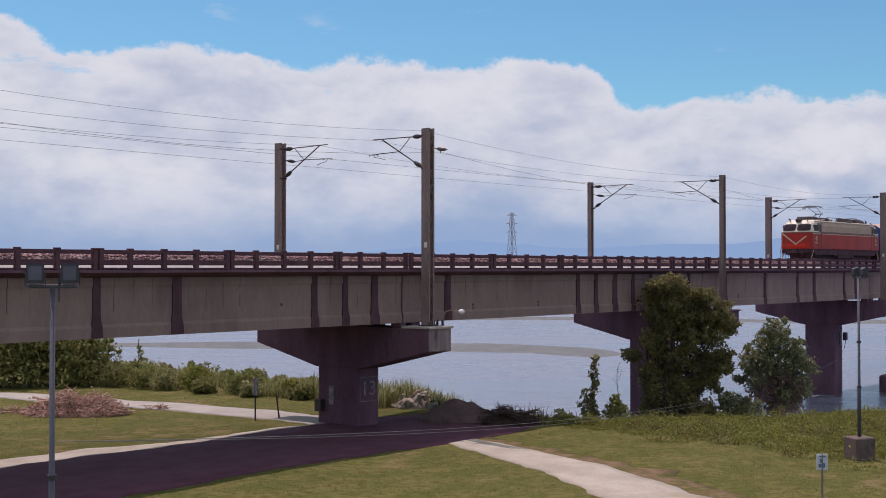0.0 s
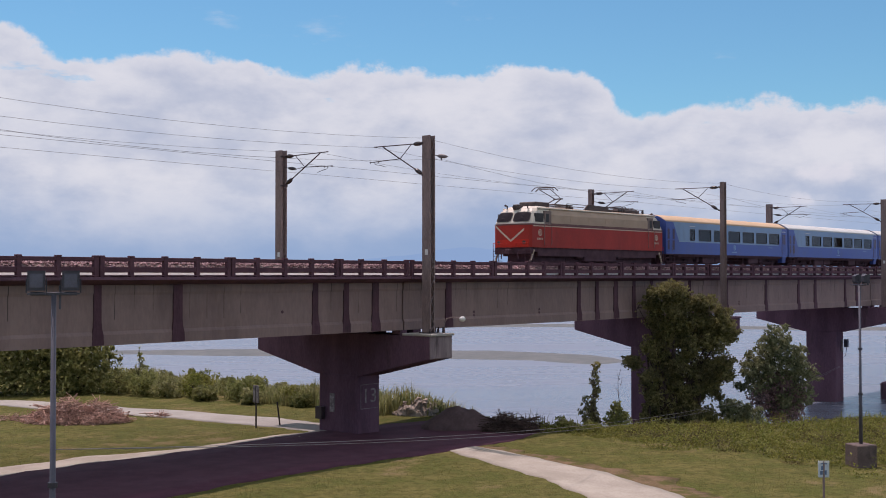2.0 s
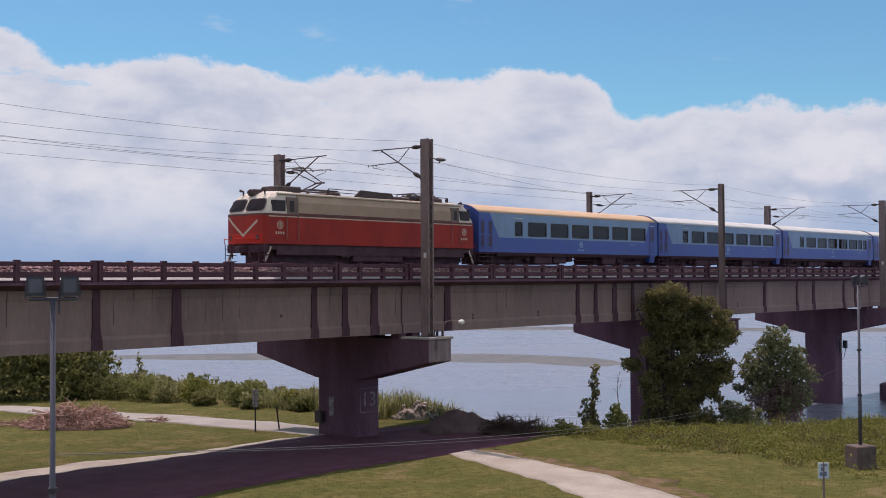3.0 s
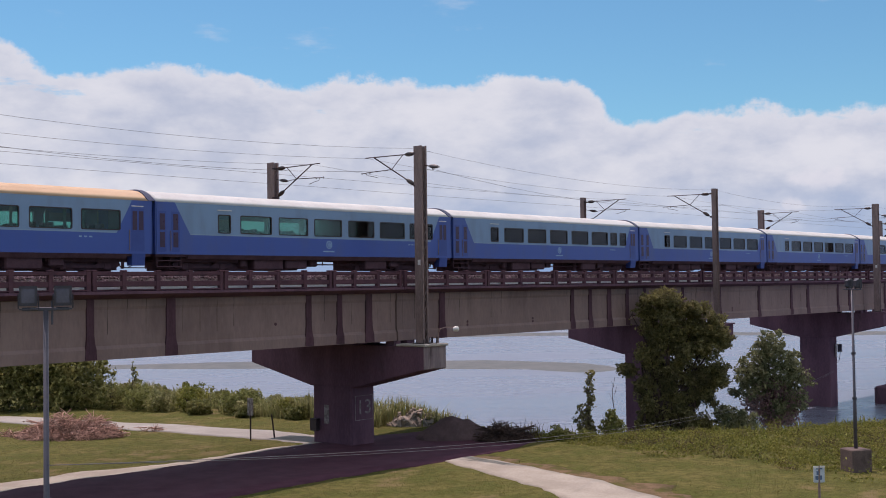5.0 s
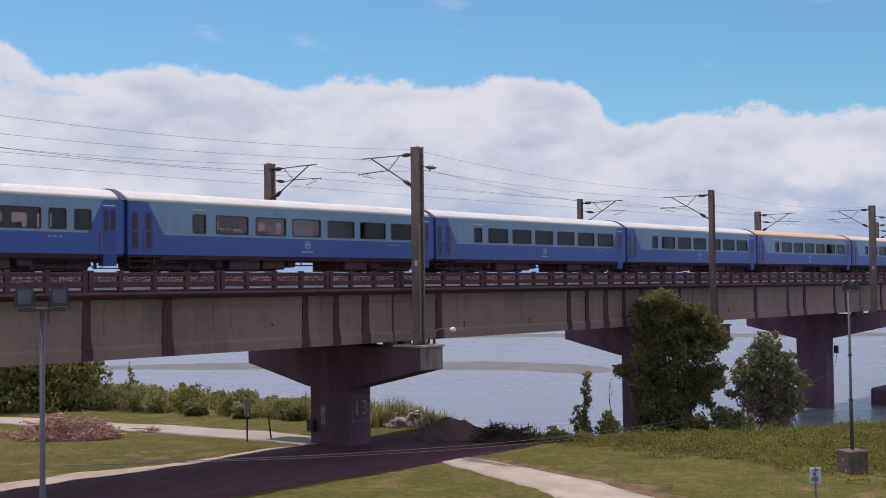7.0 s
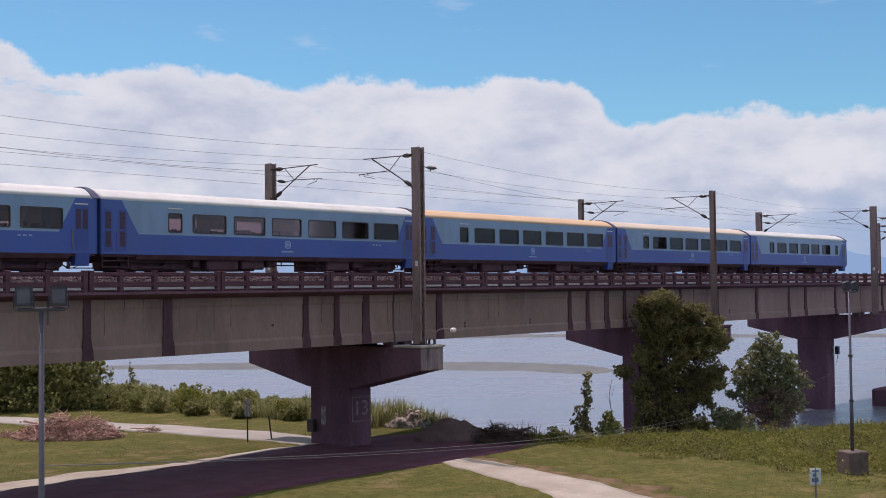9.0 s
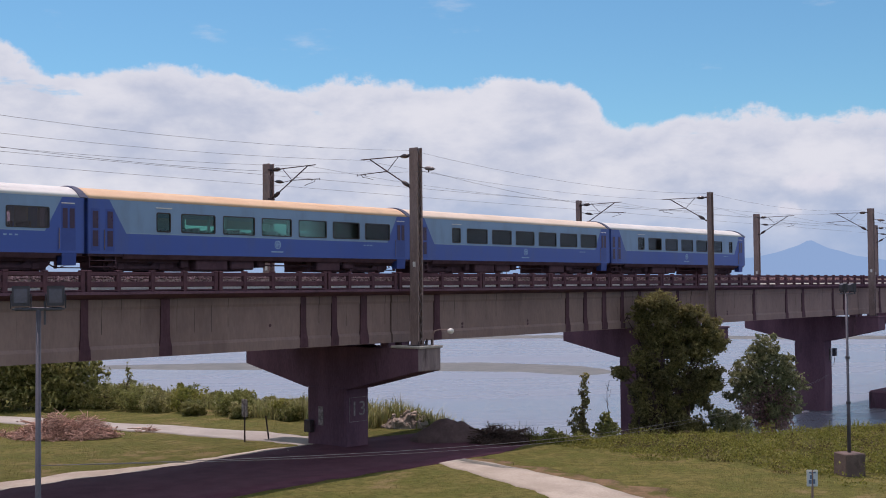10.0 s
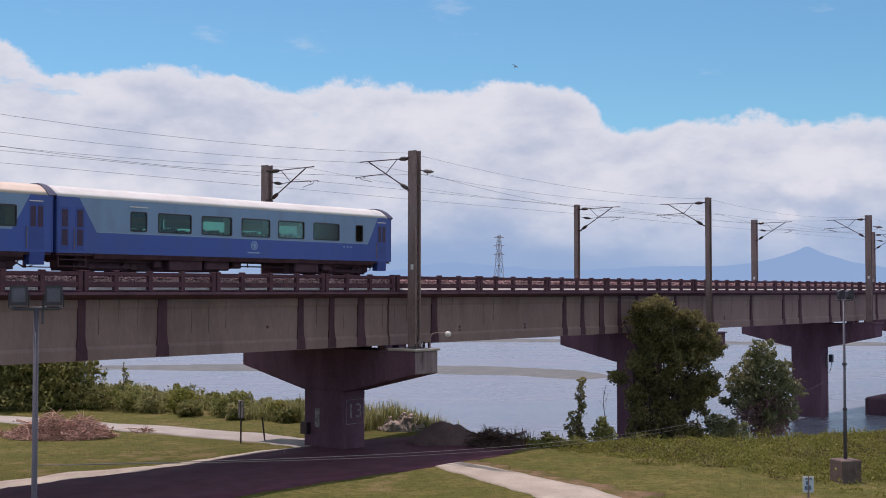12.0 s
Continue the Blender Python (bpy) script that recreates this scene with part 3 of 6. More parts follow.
def make_distance():
    """Blue ridges far behind the river, with one clear peak."""
    verts, faces = [], []
    n = 900
    for i in range(n + 1):
        az = radians(-40 + 180 * i / n)
        h = 42 + 26 * noise.noise((az * 3.0, 0.3, 1)) + 12 * noise.noise((az * 19, 0.5, 4)) + 5 * noise.noise((az * 70, 0.2, 6))
        h += 70 * math.exp(-abs((az - radians(22.9)) / 0.024) ** 1.15) + 40 * math.exp(-(((az - radians(22.0)) / 0.095) ** 2)) + 34 * math.exp(-(((az - radians(30)) / 0.13) ** 2))
        h += 50 * math.exp(-(((az - radians(40)) / 0.07) ** 2))
        for k, z in ((4300, -20), (4300, h + 8.4)):
            verts.append((k * math.cos(az), k * math.sin(az), z))
    for i in range(n):
        faces.append((2 * i, 2 * i + 2, 2 * i + 3, 2 * i + 1))
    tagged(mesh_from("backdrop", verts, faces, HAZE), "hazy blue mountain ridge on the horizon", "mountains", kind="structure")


make_ground()
make_distance()
ribbon("path", [(8, 47.9), (20, 47.6), (27.2, 47.2), (30, 47.15), (32.6, 46.95), (35.2, 46.55), (38.5, 46.4), (42, 46.3), (44.5, 46.1)], [4.6, 3.9, 3.25, 3.2, 2.7, 2.0, 1.8, 1.5, 1.2], PATH_MAT, "pale worn concrete strip beside the painted bridge shadow", 0.03)
# sheet carries the bridge's shadow in its colour; edges follow that shadow
ribbon("road", [(8, 42.0), (24, 42.0), (34, 41.95), (40, 41.9), (44, 41.5), (48, 41.5), (51, 41.4), (54.5, 41.6)], [9.1, 9.1, 9.0, 9.1, 9.8, 9.8, 7.9, 5.6], SHADOW_SHEET, "dark ground sheet painted as the bridge's shadow", 0.05, 9)
ribbon("verge", [(45.3, 36.9), (44.6, 34.6), (43.8, 32.6), (43.0, 30.1), (42.4, 27.6), (40.9, 25.0), (37.9, 20.0)], [1.8, 2.6, 2.9, 3.4, 3.9, 4.4, 4.6], SOIL, "bare brown soil worn along the path edge", 0.014, 21)
ribbon("path", [(44.4, 37.0), (43.75, 34.55), (43.0, 32.6), (42.0, 30.1), (41.2, 27.6), (39.7, 25.0), (36.7, 20.0)], [1.7, 2.4, 2.5, 2.8, 3.2, 3.6, 3.8], PATH_MAT, "pale worn concrete path crossing the grass", 0.04, 6)
ribbon("road", [(36.5, 88), (40.8, 73.2), (43.5, 62.7), (44.5, 60.0), (45.1, 55.3), (45.5, 51.8), (45.5, 48.5), (45.2, 46.4)], [2.9] * 8, ROAD_MAT, "narrow grey concrete track along the reeds", 0.036, 4)


# ---- bridge ----
JOINTS = [-18.5, 13.3, 45.1, 76.9, 108.7, 140.4, 172.1, 203.8, 235.5]
RAIL_Z = 8.95
# stiffeners along each girder, in metres from the span's left joint
DRAINS = [(36.9, 6.72), (50.9, 6.40), (50.9, 6.22), (57.0, 6.40), (57.0, 6.22), (63.1, 6.40), (63.1, 6.22), (82.5, 6.40), (82.5, 6.22)]
STIFF = {0: (4.0, 8.1, 13.8, 17.7, 25.6, 27.7, 29.8), 1: (3.8, 5.4, 13.8, 17.7, 25.65, 27.7, 29.75), 2: (3.6, 16.0, 18.0, 20.2, 22.4, 24.6, 27.8, 29.8), 3: (3.5, 10.1, 16.1, 19.4, 25.8, 28.4)}


def girder_profile(w):
    """Outline of a girder across the bridge: bottom bulb, web, top flange."""
    b, t = 0.33, 0.25
    return [(w - b, 5.6), (w + b, 5.6), (w + b, 6.02), (w + t, 6.16), (w + t, 7.6), (w + 0.29, 7.72), (w + 0.29, 8.02), (w - 0.29, 8.02), (w - 0.29, 7.72), (w - t, 7.6), (w - t, 6.16), (w - b, 6.02)]


def make_span(n, x0, x1):
    span = thing("bridge_span", "weathered concrete girder span of a double-track railway bridge", "bridge", pose(x0, 0, 0), "bridge spans", "structure")
    length = x1 - x0
    for y in (41.55, 43.95, 46.3, 48.65):
        bm = bmesh.new()
        loft(bm, [[(x, a, z) for a, z in girder_profile(y)] for x in (0.06, length - 0.06)])
        g = part("girder", bm, GIRDER, span)
        for k, x in enumerate(STIFF.get(n, STIFF[1])):
            w = 0.34 if k % 3 else 0.46
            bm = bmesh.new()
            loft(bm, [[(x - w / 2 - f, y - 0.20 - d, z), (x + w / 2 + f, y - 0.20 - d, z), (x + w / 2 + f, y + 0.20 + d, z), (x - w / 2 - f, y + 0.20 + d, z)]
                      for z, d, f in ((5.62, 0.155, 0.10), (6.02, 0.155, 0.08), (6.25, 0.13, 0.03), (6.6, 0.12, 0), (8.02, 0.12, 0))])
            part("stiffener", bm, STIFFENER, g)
    # drain holes in the nearer girder's web
    for x, z in DRAINS:
        if x0 < x < x1:
            bm = bmesh.new()
            bmesh.ops.create_cone(bm, cap_ends=True, segments=10, radius1=0.075, radius2=0.075, depth=0.02, matrix=pose(x - x0, 41.295, z, 90, 0, 0))
            part("drain_hole", bm, UNDER, span)
    bm = bmesh.new()
    outline = [(40.68, 8.22), (40.68, 8.33), (40.95, 8.36), (50.05, 8.36), (50.28, 8.33), (50.28, 8.22), (49.9, 8.03), (41.28, 8.03)]
    loft(bm, [[(x, a, z) for a, z in outline] for x in (0.03, length - 0.03)])
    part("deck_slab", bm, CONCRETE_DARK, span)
    bm = bmesh.new()
    box(bm, -0.1, 0.1, -0.10, 0.10, 0, 0.86, 0.02)
    box(bm, -0.112, 0.112, -0.112, 0.112, 0.79, 0.865, 0.015)
    post = part("parapet_post", bm, PARAPET, span)
    bays = 19
    step = (length - 0.4) / bays
    spots = []
    for y in (40.84, 50.12):
        for k in range(bays + 1):
            spots.append((0.2 + k * step, y))
            if k % 4 == 0 and 0 < k < bays:
                spots.append((0.2 + k * step + 0.27, y))
    post.matrix_basis = pose(*spots[0], 8.33)
    for s in spots[1:]:
        shared("parapet_post", post.data, span, pose(*s, 8.33))
    for y in (40.84, 50.12):
        for k in range(0, bays, 4):
            a, b = 0.2 + k * step + (0.22 if k else -0.1), 0.2 + min(bays, k + 4) * step + 0.05
            for z0, z1, h in ((8.98, 9.13, 0.075), (8.53, 8.74, 0.065), (8.365, 8.42, 0.09)):
                bm = bmesh.new()
                box(bm, a, b, y - h, y + h, z0, z1, 0.015)
                part("parapet_rail", bm, PARAPET, span)
    # white strip added behind each parapet, tilted so that it reads as sunlit
    for y in (41.02, 49.94):
        bm = bmesh.new()
        e = 1 if y < 45 else -1
        loft(bm, [[(x, y - 0.07 * e, 8.37), (x, y - 0.07 * e, 8.39), (x, y + 0.07 * e, 8.515), (x, y + 0.09 * e, 8.515), (x, y + 0.09 * e, 8.37)] for x in (0.05, length - 0.05)])
        part("sunlit_strip", bm, WHITE, span, "white strip tilted to stand in for a sunlit line")
    # ballast bed
    bm = bmesh.new()
    rings = []
    for i in range(int(length / 0.5) + 1):
        x = min(length - 0.02, i * 0.5)
        ring = []
        for y, z in ((41.12, 8.37), (41.25, 8.58), (41.55, 8.86), (43, 8.88), (45.6, 8.84), (48.2, 8.88), (49.45, 8.86), (49.72, 8.58), (49.84, 8.37)):
            ring.append((x, y + 0.05 * noise.noise((x * 2, y * 3, 1)), z + (0.05 * noise.noise((x * 2.3, y * 2, 7)) if z > 8.4 else 0)))
        rings.append(ring)
    loft(bm, rings, closed=False, caps=False)
    tagged(part("ballast", bm, BALLAST, span, "rust-brown stone ballast"), kind="stuff")
    if n < 4:
        stones = np.random.default_rng(60 + n)
        count = 5200
        at = np.stack([stones.uniform(0.1, length - 0.1, count), stones.uniform(41.2, 42.6, count), np.zeros(count)], 1)
        at[:, 2] = np.interp(at[:, 1], (41.12, 41.25, 41.55, 43), (8.42, 8.60, 8.88, 8.89)) + stones.uniform(-0.01, 0.05, count)
        corners = np.array([(1, 0, 0), (-1, 0, 0), (0, 1, 0), (0, -1, 0), (0, 0, 1), (0, 0, -1)], float)
        size = stones.uniform(0.035, 0.085, (count, 1, 1)) * stones.uniform(0.6, 1.3, (count, 6, 1))
        turn = stones.uniform(0, math.tau, count)
        c, q = np.cos(turn)[:, None], np.sin(turn)[:, None]
        cx, cy, cz = corners[:, 0] + 0.25 * corners[:, 2], corners[:, 1] + 0.2 * corners[:, 2], corners[:, 2] * 0.8
        around = np.stack([c * cx - q * cy, q * cx + c * cy, 0 * c + cz], 2)
        verts = (at[:, None, :] + around * size).reshape(-1, 3)
        k = np.arange(count)[:, None] * 6
        tris = np.concatenate([k + f for f in ([0, 2, 4], [2, 1, 4], [1, 3, 4], [3, 0, 4], [2, 0, 5], [1, 2, 5], [3, 1, 5], [0, 3, 5])], 1).reshape(-1, 3)
        tagged(mesh_from("ballast_stones", verts.tolist(), tris.tolist(), STONE, span), kind="stuff")
    return span


def make_tracks():
    for y in (43.5, 47.7):
        track = thing("railway_track", "narrow-gauge track on concrete sleepers in ballast", "track", pose(JOINTS[0], y, 0), "tracks")
        long = JOINTS[-1] - JOINTS[0]
        for side in (-0.535, 0.535):
            bm = bmesh.new()
            out = [(-0.06, 8.86), (0.06, 8.86), (0.06, 8.865), (0.01, 8.875), (0.01, 8.91), (0.032, 8.92), (0.032, 8.95), (-0.032, 8.95), (-0.032, 8.92), (-0.01, 8.91), (-0.01, 8.875), (-0.06, 8.865)]
            loft(bm, [[(x, side + a, z) for a, z in out] for x in (0, long)])
            part("rail", bm, RAIL_STEEL, track)
        bm = bmesh.new()
        for k in range(int(long / 0.62)):
            box(bm, k * 0.62, k * 0.62 + 0.22, -1.0, 1.0, 8.74, 8.89)
        tagged(part("sleeper_bed", bm, CONCRETE, track), kind="stuff")


def make_pier(x, ground, number):
    p = thing("bridge_pier", "dark stained concrete hammerhead bridge pier", "bridge pier", pose(x, 0, 0), "bridge piers", "structure")
    bm = bmesh.new()
    box(bm, -0.9, 0.9, 44.25, 47.15, ground - 1.5, 3.2, 0.09)
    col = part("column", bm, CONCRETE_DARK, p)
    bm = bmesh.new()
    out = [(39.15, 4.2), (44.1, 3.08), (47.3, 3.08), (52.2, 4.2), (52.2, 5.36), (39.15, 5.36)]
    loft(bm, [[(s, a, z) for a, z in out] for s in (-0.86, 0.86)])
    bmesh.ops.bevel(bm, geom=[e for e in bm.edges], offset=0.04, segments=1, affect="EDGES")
    # end face gets its own material; CAP_END paints in skylight past the deck edge
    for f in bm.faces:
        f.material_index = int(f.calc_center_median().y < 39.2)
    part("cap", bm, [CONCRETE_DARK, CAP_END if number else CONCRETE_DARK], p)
    for y0, y1 in ((39.05, 41.0), (50.4, 52.3)):
        bm = bmesh.new()
        box(bm, -0.92, 0.92, y0, y1, 5.34, 5.46, 0.02)
        part("pole_seat", bm, CONCRETE_PALE if number else CONCRETE_DARK, p)
    for y in (41.55, 43.95, 46.3, 48.65):
        for s in (-0.55, 0.45):
            bm = bmesh.new()
            box(bm, s - 0.22, s + 0.3, y - 0.3, y + 0.3, 5.36, 5.6, 0.02)
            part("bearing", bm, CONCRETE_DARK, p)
    if number:
        cur = bpy.data.curves.new("pier_number", "FONT")
        cur.body, cur.size, cur.extrude, cur.align_x, cur.align_y = number, 0.98, 0.006, "CENTER", "CENTER"
        ob = new("pier_number", cur)
        bpy.context.view_layer.update()
        me = bpy.data.meshes.new_from_object(ob.evaluated_get(bpy.context.evaluated_depsgraph_get()))
        bpy.data.objects.remove(ob)
        me.materials.append(DULL_WHITE)
        ob = new("pier_number", me)
        ob.parent = p
        ob.matrix_basis = pose(0.06, 44.235, 1.98, 90, 0, 0) @ Matrix.Diagonal((1.2, 1.1, 1, 1))
        tagged(ob, "faded white painted pier number")
        for a in ((-0.60, 0.74, 2.60, 2.625), (-0.60, 0.74, 1.33, 1.355), (-0.60, -0.575, 1.355, 2.60), (0.715, 0.74, 1.355, 2.60)):
            bm = bmesh.new()
            box(bm, a[0], a[1], 44.236, 44.246, a[2], a[3])
            part("number_border", bm, DULL_WHITE, p)
        bm = bmesh.new()
        box(bm, -1.2, -0.92, 46.6, 47.1, 0.7, 1.35, 0.02)
        part("meter_box", bm, STEEL_DARK, p)
        bm = bmesh.new()
        box(bm, -0.93, -0.905, 45.9, 46.25, 1.1, 2.1, 0.004)
        part("gauge_board", bm, DULL_WHITE, p, "narrow faded white water gauge board")
    return p


for n, (a, b) in enumerate(zip(JOINTS, JOINTS[1:])):
    make_span(n, a, b)
make_tracks()
PIERS = [13.9, 45.65, 77.5, 108.75, 140.9, 172.6, 204.3]
for x in PIERS:
    make_pier(x, {13.9: 0.0, 45.65: 0.0}.get(x, -3.6), "13" if x == 45.65 else "")


# ---- overhead line ----
def pole_laced(x, y, z0, z1, side, wide=0.52, deep=0.42):
    """A mast of two channels joined by diagonal lacing; side: where its bracket reaches, +1 towards +y."""
    mast = thing("catenary_mast", "tall grey laced steel catenary mast on the bridge pier", "mast", pose(x, y, 0), "catenary masts")
    for s in (-1, 1):
        bm = bmesh.new()
        h, v, lip = deep / 2, wide / 2, 0.095
        out = [(h, -v), (h, v), (h - lip, v), (h - lip, v - 0.03), (h - 0.035, v - 0.03), (h - 0.035, 0.03 - v), (h - lip, 0.03 - v), (h - lip, -v)]
        loft(bm, [[(s * x1, y1, z) for x1, y1 in out] for z in (z0, z1)])
        part("channel", bm, STEEL, mast)
    for e in (-1, 1):
        z, k, bar = z0 + 0.1, 1, None
        while z < z1 - 0.4:
            m = pose(0, e * (wide / 2 + 0.008), z + 0.19, 0, k * 38, 0)
            if bar is None:
                bm = bmesh.new()
                box(bm, -0.026, 0.026, -0.006, 0.006, -0.25, 0.25)
                bar = part("lacing_bar", bm, STEEL_LACE, mast)
                bar.matrix_basis = m
            else:
                shared("lacing_bar", bar.data, mast, m)
            z, k = z + 0.38, -k
    bm = bmesh.new()
    box(bm, -deep / 2 - 0.12, deep / 2 + 0.12, -wide / 2 - 0.12, wide / 2 + 0.12, z0 - 0.005, z0 + 0.045, 0.008)
    part("base_plate", bm, STEEL_DARK, mast)
    for a in (-1, 1):
        for b in (-1, 1):
            bm = bmesh.new()
            tube(bm, [(a * (deep / 2 + 0.07), b * (wide / 2 + 0.07), z0 + 0.04), (a * (deep / 2 + 0.07), b * (wide / 2 + 0.07), z0 + 0.22)], 0.03)
            part("anchor_bolt", bm, STEEL_DARK, mast)
    bm = bmesh.new()
    box(bm, -deep / 2 - 0.012, -deep / 2 - 0.002, -0.12, 0.06, 9.45, 9.72)
    part("mast_plate", bm, WHITE, mast, "small white plate with no legible mark")
    return mast


def pole_slim(x, y, z0, z1, side):
    mast = thing("catenary_mast", "slim grey steel catenary mast on the bridge pier", "mast", pose(x, y, 0), "catenary masts")
    bm = bmesh.new()
    w, t = 0.17, 0.02
    out = [(-w, -w), (-w + t, -w), (-w + t, -t / 2), (w - t, -t / 2), (w - t, -w), (w, -w), (w, w), (w - t, w), (w - t, t / 2), (-w + t, t / 2), (-w + t, w), (-w, w)]
    loft(bm, [[(a, b, z) for a, b in out] for z in (z0, z1)])
    part("column", bm, STEEL, mast)
    bm = bmesh.new()
    box(bm, -0.3, 0.3, -0.3, 0.3, z0 - 0.005, z0 + 0.045, 0.008)
    part("base_plate", bm, STEEL_DARK, mast)
    return mast


def insulator(bm, a, b, r=0.10):
    """A brown long-rod insulator: a fat ribbed body with slim metal ends."""
    a, b = Vector(a), Vector(b)
    pts, rad = [], []
    for k in range(25):
        s = k / 24
        pts.append(a.lerp(b, s))
        swell = math.sin(math.pi * min(1, max(0, (s - 0.1) / 0.8))) ** 0.45
        rad.append(0.03 + r * 0.92 * swell * (1.0 if k % 2 else 0.84))
    tube(bm, pts, rad, 8)


def bracket(mast, s, top, reach, feeder):
    """The hinged bracket that holds the wires over the track. s: +1 reaches to +y. Heights hang from the mast's top."""
    br = new("bracket")
    br.parent = mast
    o = 0.24 * s
    za, zb = top - 0.36, top - 2.02

    def rod(name, pts, r, mat=STEEL_DARK):
        bm = bmesh.new()
        tube(bm, pts, r)
        part(name, bm, mat, br)

    tip = (0, s * (reach + 0.35), za + 0.04)
    rod("top_tube", [(0, o, za), tip], 0.03)
    bm = bmesh.new()
    insulator(bm, (0, o + s * 0.12, za), (0, o + s * 0.85, za))
    part("insulator", bm, PORCELAIN, br, smooth=True)
    knee = Vector((0, s * (reach - 0.3), za))
    foot = Vector((0, o + s * 0.05, zb))
    d = (knee - foot).normalized()
    bm = bmesh.new()
    insulator(bm, foot + d * 0.12, foot + d * 0.8)
    part("insulator", bm, PORCELAIN, br, smooth=True)
    rod("strut", [foot, knee], 0.034)
    mid = foot.lerp(knee, 0.58)
    rod("brace", [mid, (0, o + s * 0.95, za)], 0.02)
    rod("registration_arm", [mid, (0, s * (reach + 0.55), mid.z - 0.06)], 0.024)
    e = s * (reach + 0.35)
    rod("steady_arm", [(0, e, mid.z - 0.06), (0, e - s * 0.1, mid.z - 0.20), (0, e - s * 0.5, mid.z - 0.27), (0, e - s * 0.85, mid.z - 0.36)], 0.016)
    for k in (-0.3, 0.28):
        rod("clamp", [(0, e + k, mid.z - 0.12), (0, e + k, mid.z - 0.02)], 0.03)
    for z in (za, zb):
        bm = bmesh.new()
        box(bm, -0.24, 0.24, o - 0.05, o + 0.05, z - 0.05, z + 0.05, 0.01)
        part("collar", bm, STEEL_DARK, br)
    if s < 0:
        bm = bmesh.new()
        insulator(bm, (0, o + s * 0.3, top - 1.02), (0, o + s * 1.05, top - 1.13), 0.075)
        part("insulator", bm, PORCELAIN, br, smooth=True)
        rod("stay", [(0, o, top - 0.94), (0, o + s * 0.32, top - 1.02)], 0.02)
        rod("stay", [(0, o + s * 1.0, top - 1.12), mid], 0.02)
    if feeder:
        bm = bmesh.new()
        insulator(bm, (0, -o - s * 0.30, top - 1.06), (0, -o - s * 1.05, top - 1.16), 0.09)
        part("feeder_insulator", bm, INSULATOR_GREY, br, smooth=True)
        rod("feeder_arm", [(0, -o, top - 0.98), (0, -o - s * 0.34, top - 1.06)], 0.025)
        rod("feeder_clamp", [(0, -o - s * 0.62, top - 1.3), (0, -o - s * 0.6, top - 1.1)], 0.03)


MASTS = {13.9: 15.3, 45.65: 15.53, 77.55: 15.05, 108.8: 15.3, 140.5: 15.3, 172.2: 15.3, 203.9: 15.3}
for x, top in MASTS.items():
    for y, s in ((40.0, 1), (51.2, -1)):
        slim = x in (77.55,)
        mast = (pole_slim if slim else pole_laced)(x, y, 5.46, top, s)
        bracket(mast, s, top, 3.5, y < 45 and not slim)


def wire(name, y_at, z_at, sag, r, label, mat=None):
    """One wire over all masts, hanging between them."""
    bm = bmesh.new()
    xs = [-18.0] + list(MASTS) + [235.0]
    pts = []
    for k, (a, b) in enumerate(zip(xs, xs[1:])):
        for i in range(10):
            f = i / 10
            za, zb = z_at(a), z_at(b)
            pts.append((a + (b - a) * f, y_at + 0.15 * (-1) ** k * (1 - 2 * f) * (0.0 if "feeder" in name else 1.0), za + (zb - za) * f - sag * 4 * f * (1 - f)))
    tube(bm, pts, r, 4)
    tagged(finish(name, bm, mat or WIRE), label, "wire", "overhead wires")


def top_of(x):
    return MASTS.get(x, 15.3)


for y in (43.5, 47.7):
    wire("messenger_wire", y, lambda x: top_of(x) - 0.36, 0.42, 0.0065, "thin dark messenger wire over the track")
    wire("contact_wire", y, lambda x: 13.95, 0.03, 0.007, "thin dark contact wire over the track")
wire("feeder_wire", 39.15, lambda x: top_of(x) - 1.25, 0.75, 0.007, "thin dark feeder wire slung from the masts")
wire("earth_wire", 40.15, lambda x: top_of(x) - 0.1, 0.55, 0.006, "thin dark earth wire along the mast tops")


# ---- train ----
# where the first coach begins, over time
SEEN = {0.5: 103.35, 1.5: 82.75, 2.0: 73.1, 2.5: 62.6, 5.0: 11.0, 5.5: 1.25, 6.0: -8.9, 6.5: -19.4, 7.0: -29.95, 9.0: -71.0, 9.5: -80.75, 10.0: -91.35, 10.5: -101.55, 11.0: -111.75, 12.0: -132.4}
SPEED = [(t, SEEN.get(t, 113.65 - 20.37 * t - 0.010 * t * t)) for t in [k * 0.5 for k in range(25)]]
PITCH = 19.86


def section(z_side=3.20, w=1.43, crown=3.73):
    """Points over the roof of a coach, from one side to the other."""
    return [(w * k / 6, z_side + (crown - z_side) * (1 - abs(k / 6) ** 2.3)) for k in range(-6, 7)]


def round_rect(x0, x1, z0, z1, r, k=4):
    """Points round an upright rectangle with rounded corners."""
    pts = []
    for cx, cz, start in ((x1 - r, z1 - r, 0), (x0 + r, z1 - r, 90), (x0 + r, z0 + r, 180), (x1 - r, z0 + r, 270)):
        for q in range(k + 1):
            a = radians(start + 90 * q / k)
            pts.append((cx + r * math.cos(a), cz + r * math.sin(a)))
    return pts


